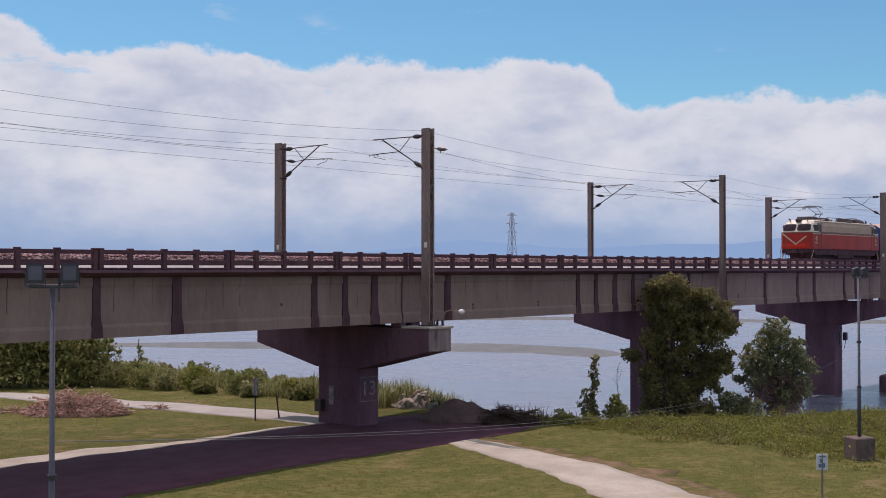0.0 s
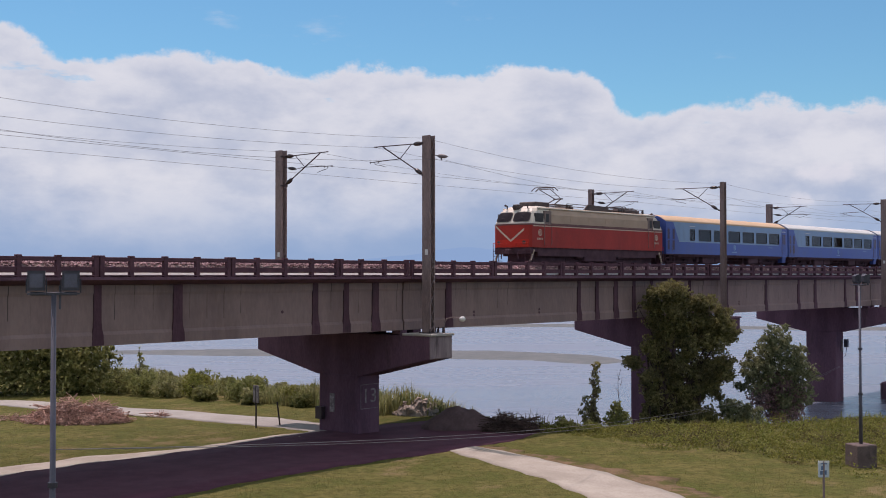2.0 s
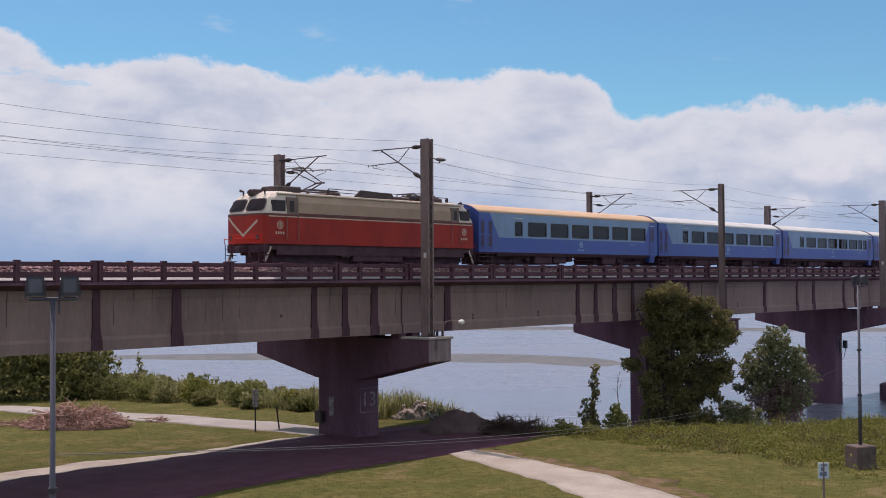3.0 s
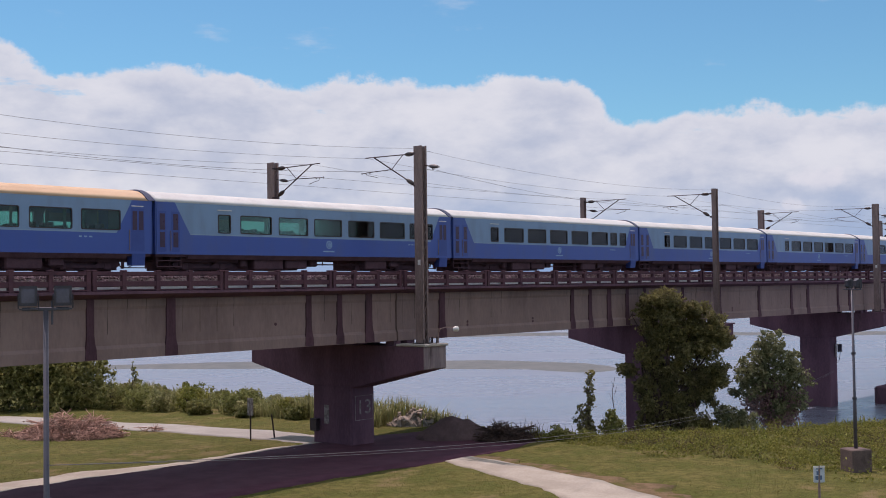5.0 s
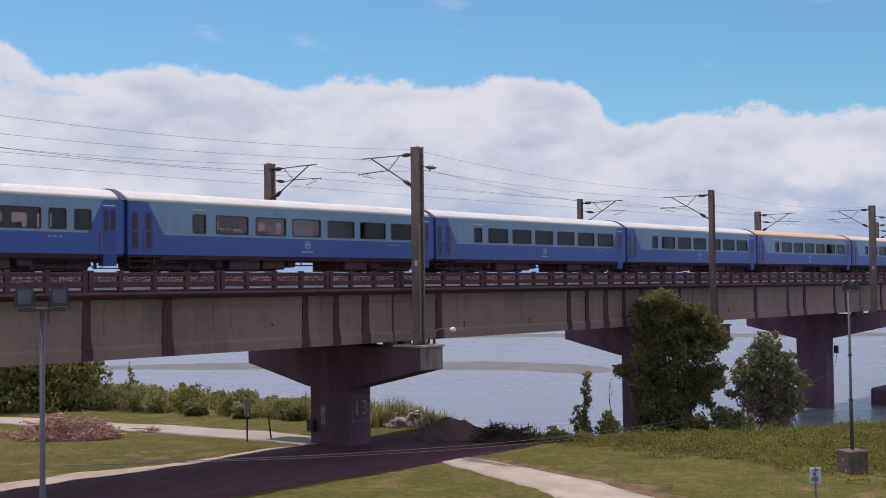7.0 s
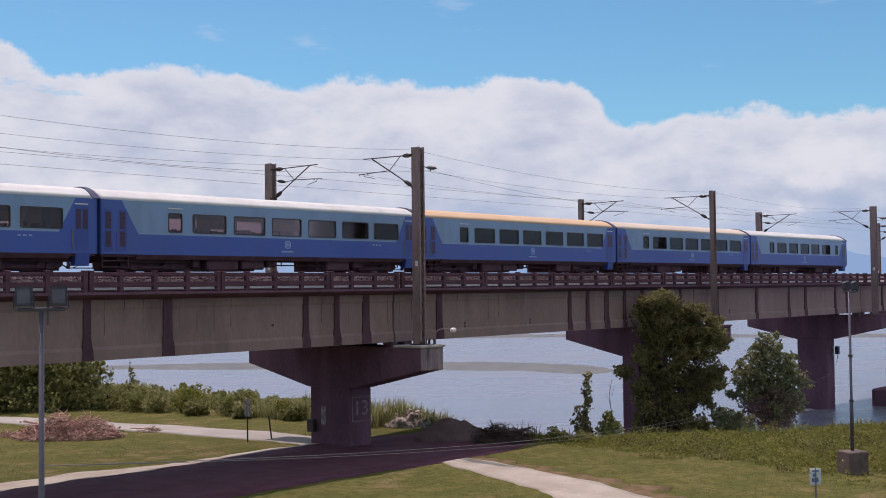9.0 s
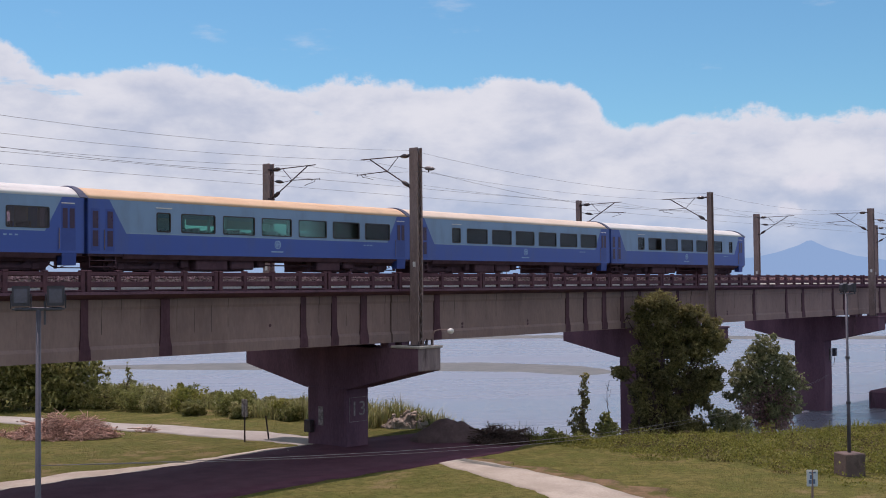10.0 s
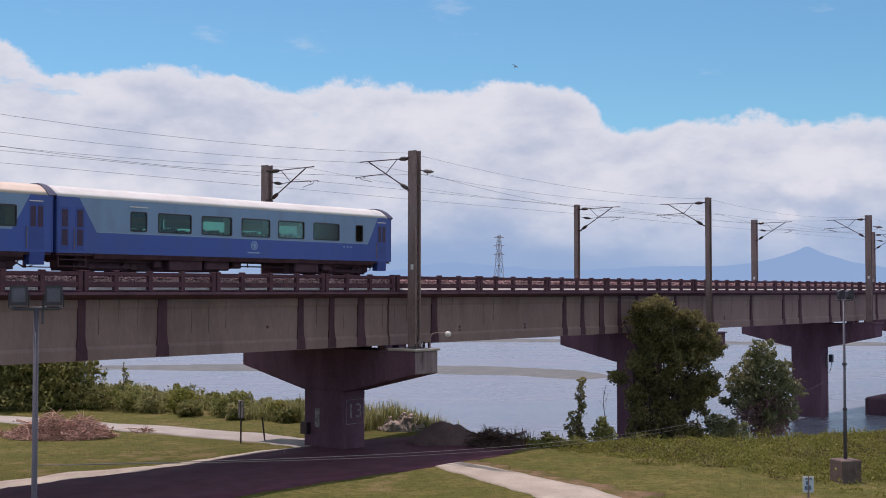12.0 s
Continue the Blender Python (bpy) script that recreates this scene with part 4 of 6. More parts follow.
def emblem_at(bm, x, y, z, r):
    """A ring with an upright, a cross piece and two short bars, 6 mm thick."""
    rings = []
    for k in range(25):
        a = k * math.tau / 24
        c, s = math.cos(a), math.sin(a)
        rings.append([(x + q * c, y + d, z + q * s) for q, d in ((r, -0.003), (r, 0.003), (r * 0.78, 0.003), (r * 0.78, -0.003))])
    loft(bm, rings, caps=False)
    for a, b, c, d in ((-0.10, 0.10, -0.7, 0.7), (-0.6, 0.6, 0.1, 0.3), (-0.5, -0.3, -0.5, 0.1), (0.3, 0.5, -0.5, 0.1)):
        box(bm, x + a * r, x + b * r, y - 0.0028, y + 0.0028, z + c * r, z + d * r)


def bogie(parent, x, wheel_r=0.43, base=1.05):
    b = new("bogie")
    b.parent = parent
    b.matrix_basis = pose(x, 0, 0)
    for s in (-1, 1):
        bm = bmesh.new()
        y = s * 0.86
        loft(bm, [[(p, y + q, z) for p, z in ((-1.7, 0.50), (-1.5, 0.36), (1.5, 0.36), (1.7, 0.50), (1.6, 0.66), (0.7, 0.62), (0.45, 0.48), (-0.45, 0.48), (-0.7, 0.62), (-1.6, 0.66))] for q in (-0.07, 0.07)])
        part("side_frame", bm, UNDER, b)
        for w in (-base, base):
            bm = bmesh.new()
            tube(bm, [(w, s * 0.50, wheel_r), (w, s * 0.535, wheel_r), (w, s * 0.54, wheel_r), (w, s * 0.63, wheel_r)], [wheel_r + 0.03, wheel_r + 0.03, wheel_r, wheel_r], 24)
            part("wheel", bm, UNDER, b)
            bm = bmesh.new()
            box(bm, w - 0.15, w + 0.15, s * 0.86 - 0.12, s * 0.86 + 0.12, 0.3, 0.58, 0.03)
            part("axle_box", bm, UNDER, b)
            bm = bmesh.new()
            tube(bm, [(w * 0.62, s * 0.86, 0.55), (w * 0.62, s * 0.86, 0.92)], 0.1, 10)
            part("spring", bm, UNDER, b)
    for w in (-base, base):
        bm = bmesh.new()
        tube(bm, [(w, -0.6, wheel_r), (w, 0.6, wheel_r)], 0.07, 8)
        part("axle", bm, UNDER, b)
    return b


WINDOWS_A = [(3.35, 4.05), (4.65, 6.5), (6.98, 8.82), (9.28, 11.12), (11.62, 13.46), (13.92, 15.78), (16.22, 18.05)]
WINDOWS_B = [(3.35, 4.05), (4.65, 6.5), (6.98, 8.82), (9.28, 11.12), (11.62, 13.46), (13.92, 15.78), (16.15, 16.9), (17.3, 18.05)]
WINDOWS_C = [(3.45, 4.25), (4.85, 6.6), (7.2, 8.9), (9.5, 11.2), (11.75, 13.4), (14.05, 15.8), (17.0, 17.5)]
SEED_BLIND = random.Random(5)


def make_coach(windows, roof, label, pane):
    c = thing("passenger_coach", label, "train coach", None, "train")
    z0, zw, zh, z1, w = 0.95, 1.94, 2.74, 3.20, 1.43
    doors = [(0.14, 0.48), (0.84, 1.18)]
    openings = [(a, b, zw, zh) for a, b in windows]
    for s in (-1, 1):
        bm = bmesh.new()
        y0, y1 = sorted((s * w, s * (w - 0.06)))
        box(bm, 0.0, LEN, y0, y1, z0, zw)
        box(bm, 0.0, LEN, y0, y1, zh, z1)
        edges = [0.0] + [v for a, b, _, _ in openings for v in (a, b)] + [LEN]
        for a, b in zip(edges[::2], edges[1::2]):
            box(bm, a, b, y0, y1, zw, zh)
        side = part("side_wall", bm, COACH_PAINT, c, "side wall in dark blue below and pale blue above")
        bm = bmesh.new()
        loft(bm, [[(x, s * w, z0 - 0.002), (x, s * (w - 0.10), z0 - 0.20), (x, s * (w - 0.16), z0 - 0.20), (x, s * (w - 0.06), z0 - 0.002)] for x in (1.7, LEN - 1.2)])
        part("skirt", bm, UNDER, c, "dark skirt below the body side")
        for a, b, name in ((windows[0][0] - 0.06, windows[0][1] + 0.06, "sign_light"), (LEN - 1.0, LEN - 0.4, "door_gutter")):
            bm = bmesh.new()
            q = sorted((s * (w - 0.01), s * (w + 0.03)))
            box(bm, a, b, q[0], q[1], 2.93, 2.975, 0.008)
            part(name, bm, WHITE, side)
        for a, b, za, zb in openings:
            bm = bmesh.new()
            fr = 0.02
            o, i, back = s * (w + 0.012), s * (w - 0.05), s * (w + 0.001)
            outer, inner = round_rect(a - 0.025, b + 0.025, za - 0.025, zb + 0.025, 0.085), round_rect(a + fr, b - fr, za + fr, zb - fr, 0.075)
            rings = [[(p[0], o, p[1]), (q[0], o, q[1]), (q[0], i, q[1]), (p[0], back, p[1])] for p, q in zip(outer, inner)]
            loft(bm, rings + rings[:1], caps=False)
            part("window_frame", bm, RUBBER, side)
            bm = bmesh.new()
            y = s * (w - 0.03)
            box(bm, a + 0.01, b - 0.01, y - 0.004, y + 0.004, za + 0.01, zb - 0.01)
            part("window_pane", bm, pane, side)
        for a, b in doors:
            bm = bmesh.new()
            y = s * (w + 0.004)
            box(bm, a - 0.05, b + 0.04, min(y, s * w), max(y, s * w), 1.05, 2.80)
            part("door_leaf", bm, DOOR_BLUE, side)
            bm = bmesh.new()
            y = s * (w + 0.012)
            for za, zb in ((1.25, 1.9), (2.0, 2.7)):
                box(bm, a + 0.04, b - 0.04, min(y, s * w), max(y, s * w), za, zb)
            part("door_window", bm, DOOR_GLASS, side)
        bm = bmesh.new()
        y = s * (w + 0.004)
        box(bm, LEN - 1.0, LEN - 0.35, min(y, s * w), max(y, s * w), 1.05, 2.86)
        part("door_leaf", bm, DOOR_BLUE, side)
        bm = bmesh.new()
        y = s * (w + 0.012)
        for a, b in ((LEN - 0.94, LEN - 0.72), (LEN - 0.62, LEN - 0.40)):
            box(bm, a, b, min(y, s * w), max(y, s * w), 1.95, 2.75)
        part("door_window", bm, DOOR_GLASS, side)
        for x in (0.72, LEN - 1.12):
            bm = bmesh.new()
            tube(bm, [(x, s * (w + 0.02), 1.1), (x, s * (w + 0.05), 1.15), (x, s * (w + 0.05), 1.9), (x, s * (w + 0.02), 1.95)], 0.018)
            part("handrail", bm, STEEL, side)
        # round emblem and the bars of small writing below it
        bm = bmesh.new()
        emblem_at(bm, 10.25, s * (w + 0.004), 1.52, 0.20)
        part("emblem", bm, EMBLEM, side, "pale blue round emblem")
        bm = bmesh.new()
        y = s * (w + 0.004)
        box(bm, 9.85, 10.6, min(y, s * w), max(y, s * w), 1.16, 1.22)
        part("lettering_bar", bm, EMBLEM, side)
        for k in range(3):
            bm = bmesh.new()
            box(bm, LEN - 3.5 + k * 0.24, LEN - 3.36 + k * 0.24, min(y, s * w), max(y, s * w), 1.60, 1.66)
            part("lettering_bar", bm, EMBLEM, side)
    bm = bmesh.new()
    pts = section()
    inner = [(y * 0.965, z - 0.05 if z > 3.21 else z) for y, z in pts]
    ring = pts + inner[::-1]
    loft(bm, [[(x, y, z) for y, z in ring] for x in (0.0, 0.25, LEN - 0.25, LEN)])
    part("roof", bm, roof, c, smooth=True)
    for x0, x1 in ((-0.05, 0.02), (LEN - 0.02, LEN + 0.05)):
        bm = bmesh.new()
        ring = [(-w, z0)] + [(y, z - 0.01) for y, z in section()] + [(w, z0)]
        loft(bm, [[(x, y, z) for y, z in ring] for x in (x0, x1)])
        part("end_wall", bm, BLUE_EDGE, c)
    bm = bmesh.new()
    outer, inner = section(3.22, w + 0.025, 3.785), section(3.14, w - 0.12, 3.52)
    back = [LEN - 0.16 + 0.22 * (1 - abs(y) / w) ** 1.3 if abs(y) < w else LEN - 0.16 for y, _ in outer]
    loft(bm, [[(x, y, z) for (y, z), x in zip(outer, back)] + [(x, y, z) for (y, z), x in zip(inner[::-1], back[::-1])], [(LEN + 0.20, y, z) for y, z in outer + inner[::-1]]])
    part("roof_rim", bm, ROOF_RIM, c, "dark curved rim over the coach end")
    for x0, x1 in ((-0.24, -0.07), (LEN + 0.07, LEN + 0.22)):
        bm = bmesh.new()
        box(bm, x0, x1, -0.75, 0.75, 0.95, 3.4, 0.04)
        part("gangway", bm, RUBBER, c)
    bm = bmesh.new()
    box(bm, 0.0, LEN, -1.36, 1.36, 0.85, 0.98)
    part("floor", bm, UNDER, c)
    bm = bmesh.new()
    for a, b in windows:
        if b - a < 1:
            continue
        for x in (a + 0.3, a + 1.1):
            for y in (-0.95, -0.45, 0.45, 0.95):
                box(bm, x, x + 0.14, y - 0.22, y + 0.22, 1.35, 2.18, 0.04)
                box(bm, x - 0.45, x, y - 0.22, y + 0.22, 1.3, 1.42)
    part("seats", bm, SEAT, c)
    bm = bmesh.new()
    for x in (2.2, LEN - 1.4):
        for y0, y1 in ((-1.37, -0.4), (0.4, 1.37)):
            box(bm, x - 0.03, x + 0.03, y0, y1, 0.98, 3.0)
    part("partition", bm, INSIDE, c)
    # blinds drawn to different depths over the far windows
    for a, b in windows:
        if SEED_BLIND.random() < 0.65 and b - a > 1:
            h = SEED_BLIND.uniform(0.15, 0.62)
            bm = bmesh.new()
            box(bm, a + 0.05, b - 0.05, 1.33, 1.345, zh - h, zh)
            part("blind", bm, CURTAIN, c)
    # curtains bunched at the sides of some windows
    for a, b in windows:
        for s in (-1, 1):
            if b - a > 1 and SEED_BLIND.random() < 0.6:
                x, wide = SEED_BLIND.choice((a + 0.06, b - 0.30)), SEED_BLIND.uniform(0.14, 0.28)
                bm = bmesh.new()
                fold = [(x + wide * q / 8, s * (w - 0.12) + 0.02 * (-1) ** q) for q in range(9)]
                ring = fold + [(px, py + 0.02) for px, py in fold[::-1]]
                loft(bm, [[(px + (x - px) * pinch, py, z) for px, py in ring] for z, pinch in ((1.90, 0.1), (2.25, 0.45), (2.82, 0.0))])
                part("curtain", bm, CURTAIN, c)
    # gear below the floor
    bm = bmesh.new()
    for a, b, lo, y0, y1 in ((5.6, 7.4, 0.28, -1.25, 1.2), (7.6, 9.0, 0.34, -1.2, -0.3), (9.3, 9.8, 0.45, -1.1, -0.2), (13.0, 14.6, 0.30, -1.25, -0.1), (14.9, 15.6, 0.42, -1.2, 1.1), (4.9, 5.3, 0.4, -1.1, 0.6)):
        box(bm, a, b, y0, y1, lo, 0.86, 0.06)
    for a, b in ((0.5, 9.2), (12.4, LEN - 0.5)):
        box(bm, a, b, -0.5, 0.5, 0.66, 0.86)
    for a, b in ((1.0, 4.8), (LEN - 4.8, LEN - 1.0)):
        box(bm, a, b, -1.05, 1.05, 0.62, 0.86)
    for a, b in ((1.1, 8.7), (12.7, LEN - 1.3)):
        box(bm, a, b, -0.80, 0.80, 0.27, 0.80)
    for x in (10.3, 11.3):
        tube(bm, [(x, -0.9, 0.86), (x, -0.9, 0.5)], 0.03)
    tube(bm, [(9.8, -0.9, 0.55), (13.0, -0.9, 0.55)], 0.035)
    tube(bm, [(7.4, 0.4, 0.6), (8.9, 0.4, 0.6)], 0.2, 12)
    part("underfloor_gear", bm, UNDER, c)
    for x in (2.9, LEN - 2.9):
        bogie(c, x)
    for s in (-1, 1):
        bm = bmesh.new()
        loft(bm, [[(x, s * (w - 0.01), 0.96), (x, s * (w - 0.06), 0.46), (x, s * (w - 0.4), 0.46), (x, s * (w - 0.4), 0.96)] for x in (LEN - 0.95, LEN - 0.30)])
        part("step_well", bm, BLUE_EDGE, c)
        bm = bmesh.new()
        for z in (0.40, 0.66):
            box(bm, 0.1, 1.4, s * 1.2 - 0.12, s * 1.2 + 0.12, z, z + 0.04)
        for x in (0.12, 1.38):
            box(bm, x - 0.02, x + 0.02, s * 1.2 - 0.1, s * 1.2 + 0.1, 0.38, 0.95)
        part("step", bm, UNDER, c)
    for x0, x1 in ((-0.5, 0.1), (LEN - 0.1, LEN + 0.45)):
        bm = bmesh.new()
        box(bm, x0, x1, -0.14, 0.14, 0.72, 0.98, 0.03)
        tube(bm, [((x0 if x0 < 0 else x1), 0.5, 0.9), (((x0 - 0.1) if x0 < 0 else x1 + 0.1), 0.55, 0.55), ((x0 + 0.2 if x0 < 0 else x1 - 0.2), 0.6, 0.42)], 0.035)
        part("coupler", bm, UNDER, c)
    return c


def make_loco():
    """Electric locomotive, nose at x = 0, tail at x = 15.7; rails at z = 0."""
    v = thing("locomotive", "red and cream electric locomotive with its pantograph raised", "locomotive", None, "train")
    L, w = 15.6, 1.42
    zb, zt = 1.12, 2.52

    # lower body, in plan rounded at the noses
    plan = [(0.20, -w), (0.06, -w + 0.16), (0.0, -w * 0.55), (-0.03, 0), (0.0, w * 0.55), (0.08, w - 0.20), (0.22, w)]
    back = [(L - p[0], p[1]) for p in plan[::-1]]
    ring = plan + back
    bm = bmesh.new()
    loft(bm, [[(x, y, z) for x, y in ring] for z in (zb, zb + 0.05, 1.85, zt)])
    part("lower_body", bm, LOCO_RED, v, "dark red lower body side")
    bm = bmesh.new()
    noses = [[(x - (0.006 if x < 1 else -0.006), y * 1.003, z) for x, y in plan[1:-1]] for z in (zb + 0.04, 1.6)]
    loft(bm, noses, closed=False, caps=False)
    part("nose_panel", bm, LOCO_BRIGHT, v, "bright red lower nose panel")
    # belt line
    bm = bmesh.new()
    loft(bm, [[(x + (-0.008 if x < 5 else 0.008), y * 1.006, z) for x, y in ring] for z in (zt - 0.06, zt + 0.03)])
    part("belt_stripe", bm, LOCO_MAROON, v, "dark maroon belt stripe")
    # cabs: leaning windscreens
    for end in (0, 1):
        f = (lambda x: x) if end == 0 else (lambda x: L - x)
        bm = bmesh.new()
        rings = []
        for z, lean, yw, r in ((zt, 0.02, w, 0.28), (2.62, 0.03, w, 0.28), (3.30, 0.42, w - 0.10, 0.34), (3.50, 0.62, w - 0.20, 0.45), (3.64, 0.98, w - 0.45, 0.5)):
            rings.append([(f(x), y, z) for x, y in ((lean + r, -yw), (lean + 0.10, -yw + 0.16), (lean, -yw * 0.55), (lean - 0.02, 0), (lean, yw * 0.55), (lean + 0.10, yw - 0.16), (lean + r, yw), (2.15, yw), (2.15, -yw))])
        loft(bm, rings)
        cab = part("cab", bm, LOCO_WHITE, v, "cream-white driver's cab")
        for s in (-1, 1):
            def screen(u, q):
                """A place on the windscreen: u from the middle outwards, q upwards, both 0 to 1."""
                z = 2.70 + 0.50 * q
                k = (z - 2.62) / 0.68
                yw = w - 0.10 * k
                y = (0.11 + u * (yw * 0.86 - 0.11))
                lean = 0.03 + 0.39 * k
                x = lean + (0.10 * max(0, (y - yw * 0.55) / (yw * 0.45 - 0.16)) if y > yw * 0.55 else 0)
                return x, y, z
            for name, grow, mat, d in (("windscreen_frame", 0.05, RUBBER, 0.045), ("windscreen", 0.0, LAMP_GLASS_DARK, 0.06)):
                bm = bmesh.new()
                rings = []
                for shrink in (1.0, 0.66, 0.33):
                    ring = []
                    for u, q in round_rect(-grow, 1 + grow, -grow * 2, 1 + grow * 2, 0.24):
                        x, y, z = screen(0.5 + (u - 0.5) * shrink, 0.5 + (q - 0.5) * shrink)
                        ring.append((f(x - d), s * y, z + d * 0.4))
                    rings.append(ring)
                rows = loft(bm, rings, caps=False)
                bm.faces.new(rows[-1])
                part(name, bm, mat, cab)
            # side windows of the cab, and its door
            for a, b, name in ((0.52, 1.34, "cab_window"), (1.60, 1.90, "door_window")):
                bm = bmesh.new()
                y0, y1 = s * (w - 0.10), s * (w + 0.008)
                box(bm, min(f(a), f(b)), max(f(a), f(b)), min(y0, y1), max(y0, y1), 2.66, 3.18)
                part(name, bm, RUBBER, cab)
            bm = bmesh.new()
            box(bm, min(f(1.42), f(2.08)), max(f(1.42), f(2.08)), min(s * w, s * (w + 0.005)), max(s * w, s * (w + 0.005)), 1.2, 2.46)
            part("cab_door", bm, LOCO_RED, cab)
            bm = bmesh.new()
            q = sorted((s * (w - 0.16), s * (w + 0.003)))
            box(bm, min(f(1.44), f(2.16)), max(f(1.44), f(2.16)), q[0], q[1], 2.56, 3.34)
            part("door_top", bm, LOCO_BROWN, cab, "brown upper door panel")
            for x in (1.38, 2.12):
                bm = bmesh.new()
                tube(bm, [(f(x), s * (w + 0.02), 1.3), (f(x), s * (w + 0.06), 1.35), (f(x), s * (w + 0.06), 2.5), (f(x), s * (w + 0.02), 2.55)], 0.017)
                part("handrail", bm, STEEL, cab)
            # chevron arm on the nose
            bm = bmesh.new()
            path = []
            for i in range(9):
                y = 1.28 * i / 8
                z = 1.52 + 0.94 * (i / 8)
                x = float(np.interp(y, (0, w * 0.55, w - 0.14, w), (-0.04, 0.0, 0.10, 0.28))) - 0.012
                path.append(((f(x), s * y, z - 0.07), (f(x), s * y, z + 0.07)))
            for p, q in zip(path, path[1:]):
                bm.faces.new([bm.verts.new(t) for t in (p[0], q[0], q[1], p[1])])
            part("chevron", bm, STRIPE, v, "cream chevron stripe on the nose")
            bm = bmesh.new()
            bmesh.ops.create_cone(bm, cap_ends=True, segments=14, radius1=0.11, radius2=0.11, depth=0.10, matrix=pose(f(0.02), s * 0.95, 1.42, 0, 90, 0))
            part("headlight", bm, ROOF_GEAR, v)
        bm = bmesh.new()
        box(bm, min(f(0.42), f(0.95)), max(f(0.42), f(0.95)), -0.22, 0.22, 3.42, 3.74, 0.04)
        for y in (-0.11, 0.11):
            bmesh.ops.create_cone(bm, cap_ends=True, segments=12, radius1=0.09, radius2=0.09, depth=0.06, matrix=pose(f(0.40), y, 3.58, 0, 90, 0))
        part("roof_headlight", bm, ROOF_GEAR, cab)
        for y in (-0.75, 0.8):
            bm = bmesh.new()
            tube(bm, [(f(0.65), y, 3.45), (f(0.65), y, 3.66), (f(0.45), y, 3.70)], [0.04, 0.05, 0.07], 8)
            part("horn", bm, ROOF_GEAR, cab)
        # pilot, buffer beam, steps and hoses
        bm = bmesh.new()
        box(bm, min(f(0.1), f(0.4)), max(f(0.1), f(0.4)), -1.36, 1.36, 0.72, 1.12, 0.03)
        part("buffer_beam", bm, UNDER, v)
        bm = bmesh.new()
        for y in (-1.3, -0.4, 0.4, 1.3):
            tube(bm, [(f(-0.1), y, 1.15), (f(-0.12), y, 1.38)], 0.018)
        tube(bm, [(f(-0.12), -1.3, 1.38), (f(-0.2), 0, 1.38), (f(-0.12), 1.3, 1.38)], 0.018)
        part("nose_rail", bm, LOCO_BRIGHT, v)
        for s in (-1, 1):
            bm = bmesh.new()
            for z in (0.3, 0.6, 0.9):
                box(bm, min(f(0.04), f(0.4)), max(f(0.04), f(0.4)), s * 1.2 - 0.2, s * 1.2 + 0.2, z, z + 0.03)
            for y in (s * 1.2 - 0.21, s * 1.2 + 0.21):
                tube(bm, [(f(0.04), y, 0.28), (f(0.03), y, 1.15)], 0.02)
            part("steps", bm, UNDER, v)
            bm = bmesh.new()
            tube(bm, [(f(0.0), s * 0.55, 0.95), (f(-0.2), s * 0.6, 0.7), (f(-0.15), s * 0.65, 0.45)], 0.035)
            part("brake_hose", bm, UNDER, v)
            bm = bmesh.new()
            m = pose(f(0.30), s * 1.32, 0.62, 0, 28 if end == 0 else -28, 0)
            box(bm, -0.05, 0.05, -0.04, 0.04, -0.38, 0.42, m=m)
            part("step_stripe", bm, STRIPE, v)
        bm = bmesh.new()
        box(bm, min(f(-0.45), f(0.2)), max(f(-0.45), f(0.2)), -0.15, 0.15, 0.72, 1.0, 0.03)
        part("coupler", bm, UNDER, v)
    # upper sides between the cabs
    for s in (-1, 1):
        bm = bmesh.new()
        y0, y1 = s * w, s * (w - 0.05)
        loft(bm, [[(x, y0, zt), (x, y0, 3.12), (x, s * (w - 0.16), 3.52), (x, s * (w - 0.21), 3.52), (x, y1, 3.12), (x, y1, zt)] for x in (2.15, L - 2.15)])
        up = part("upper_side", bm, LOCO_CREAM, v, "dull cream upper body side")
        for x in (4.2, 6.2, 8.2, 10.2, 12.2):
            bm = bmesh.new()
            box(bm, x - 0.012, x + 0.012, min(s * w, s * (w + 0.008)), max(s * w, s * (w + 0.008)), zt + 0.19, 3.10)
            part("panel_seam", bm, LOCO_CREAM, up)
        bm = bmesh.new()
        q = sorted((s * (w - 0.02), s * (w + 0.012)))
        box(bm, 2.17, L - 2.17, q[0], q[1], zt + 0.035, zt + 0.085)
        part("belt_band", bm, LOCO_MAROON, up, "dark maroon band")
        bm = bmesh.new()
        q = sorted((s * (w - 0.20), s * (w - 0.08)))
        box(bm, 0.9, L - 0.9, q[0], q[1], 3.47, 3.55, 0.015)
        part("gutter", bm, LOCO_WHITE, up, "pale roof gutter")
        bm = bmesh.new()
        q = sorted((s * (w - 0.02), s * (w + 0.013)))
        box(bm, 0.30, L - 0.30, q[0], q[1], zt - 0.13, zt - 0.075)
        part("side_stripe", bm, STRIPE, v, "thin cream stripe under the belt")
        # emblem and bars for the number
        for x in (1.0, L - 1.0):
            bm = bmesh.new()
            emblem_at(bm, x, s * (w + 0.004), 2.02, 0.2)
            part("emblem", bm, STRIPE, v, "cream round emblem")
            bm = bmesh.new()
            for k in range(4):
                box(bm, x - 0.28 + k * 0.15, x - 0.19 + k * 0.15, min(s * w, s * (w + 0.005)), max(s * w, s * (w + 0.005)), 1.58, 1.70)
            part("number_bar", bm, STRIPE, v)
    bm = bmesh.new()
    arch = [(-w + 0.16, 3.50), (-w * 0.75, 3.60), (-w * 0.4, 3.66), (0, 3.68), (w * 0.4, 3.66), (w * 0.75, 3.60), (w - 0.16, 3.50), (0, 3.45)]
    loft(bm, [[(x, y, z) for y, z in arch] for x in (2.1, L - 2.1)])
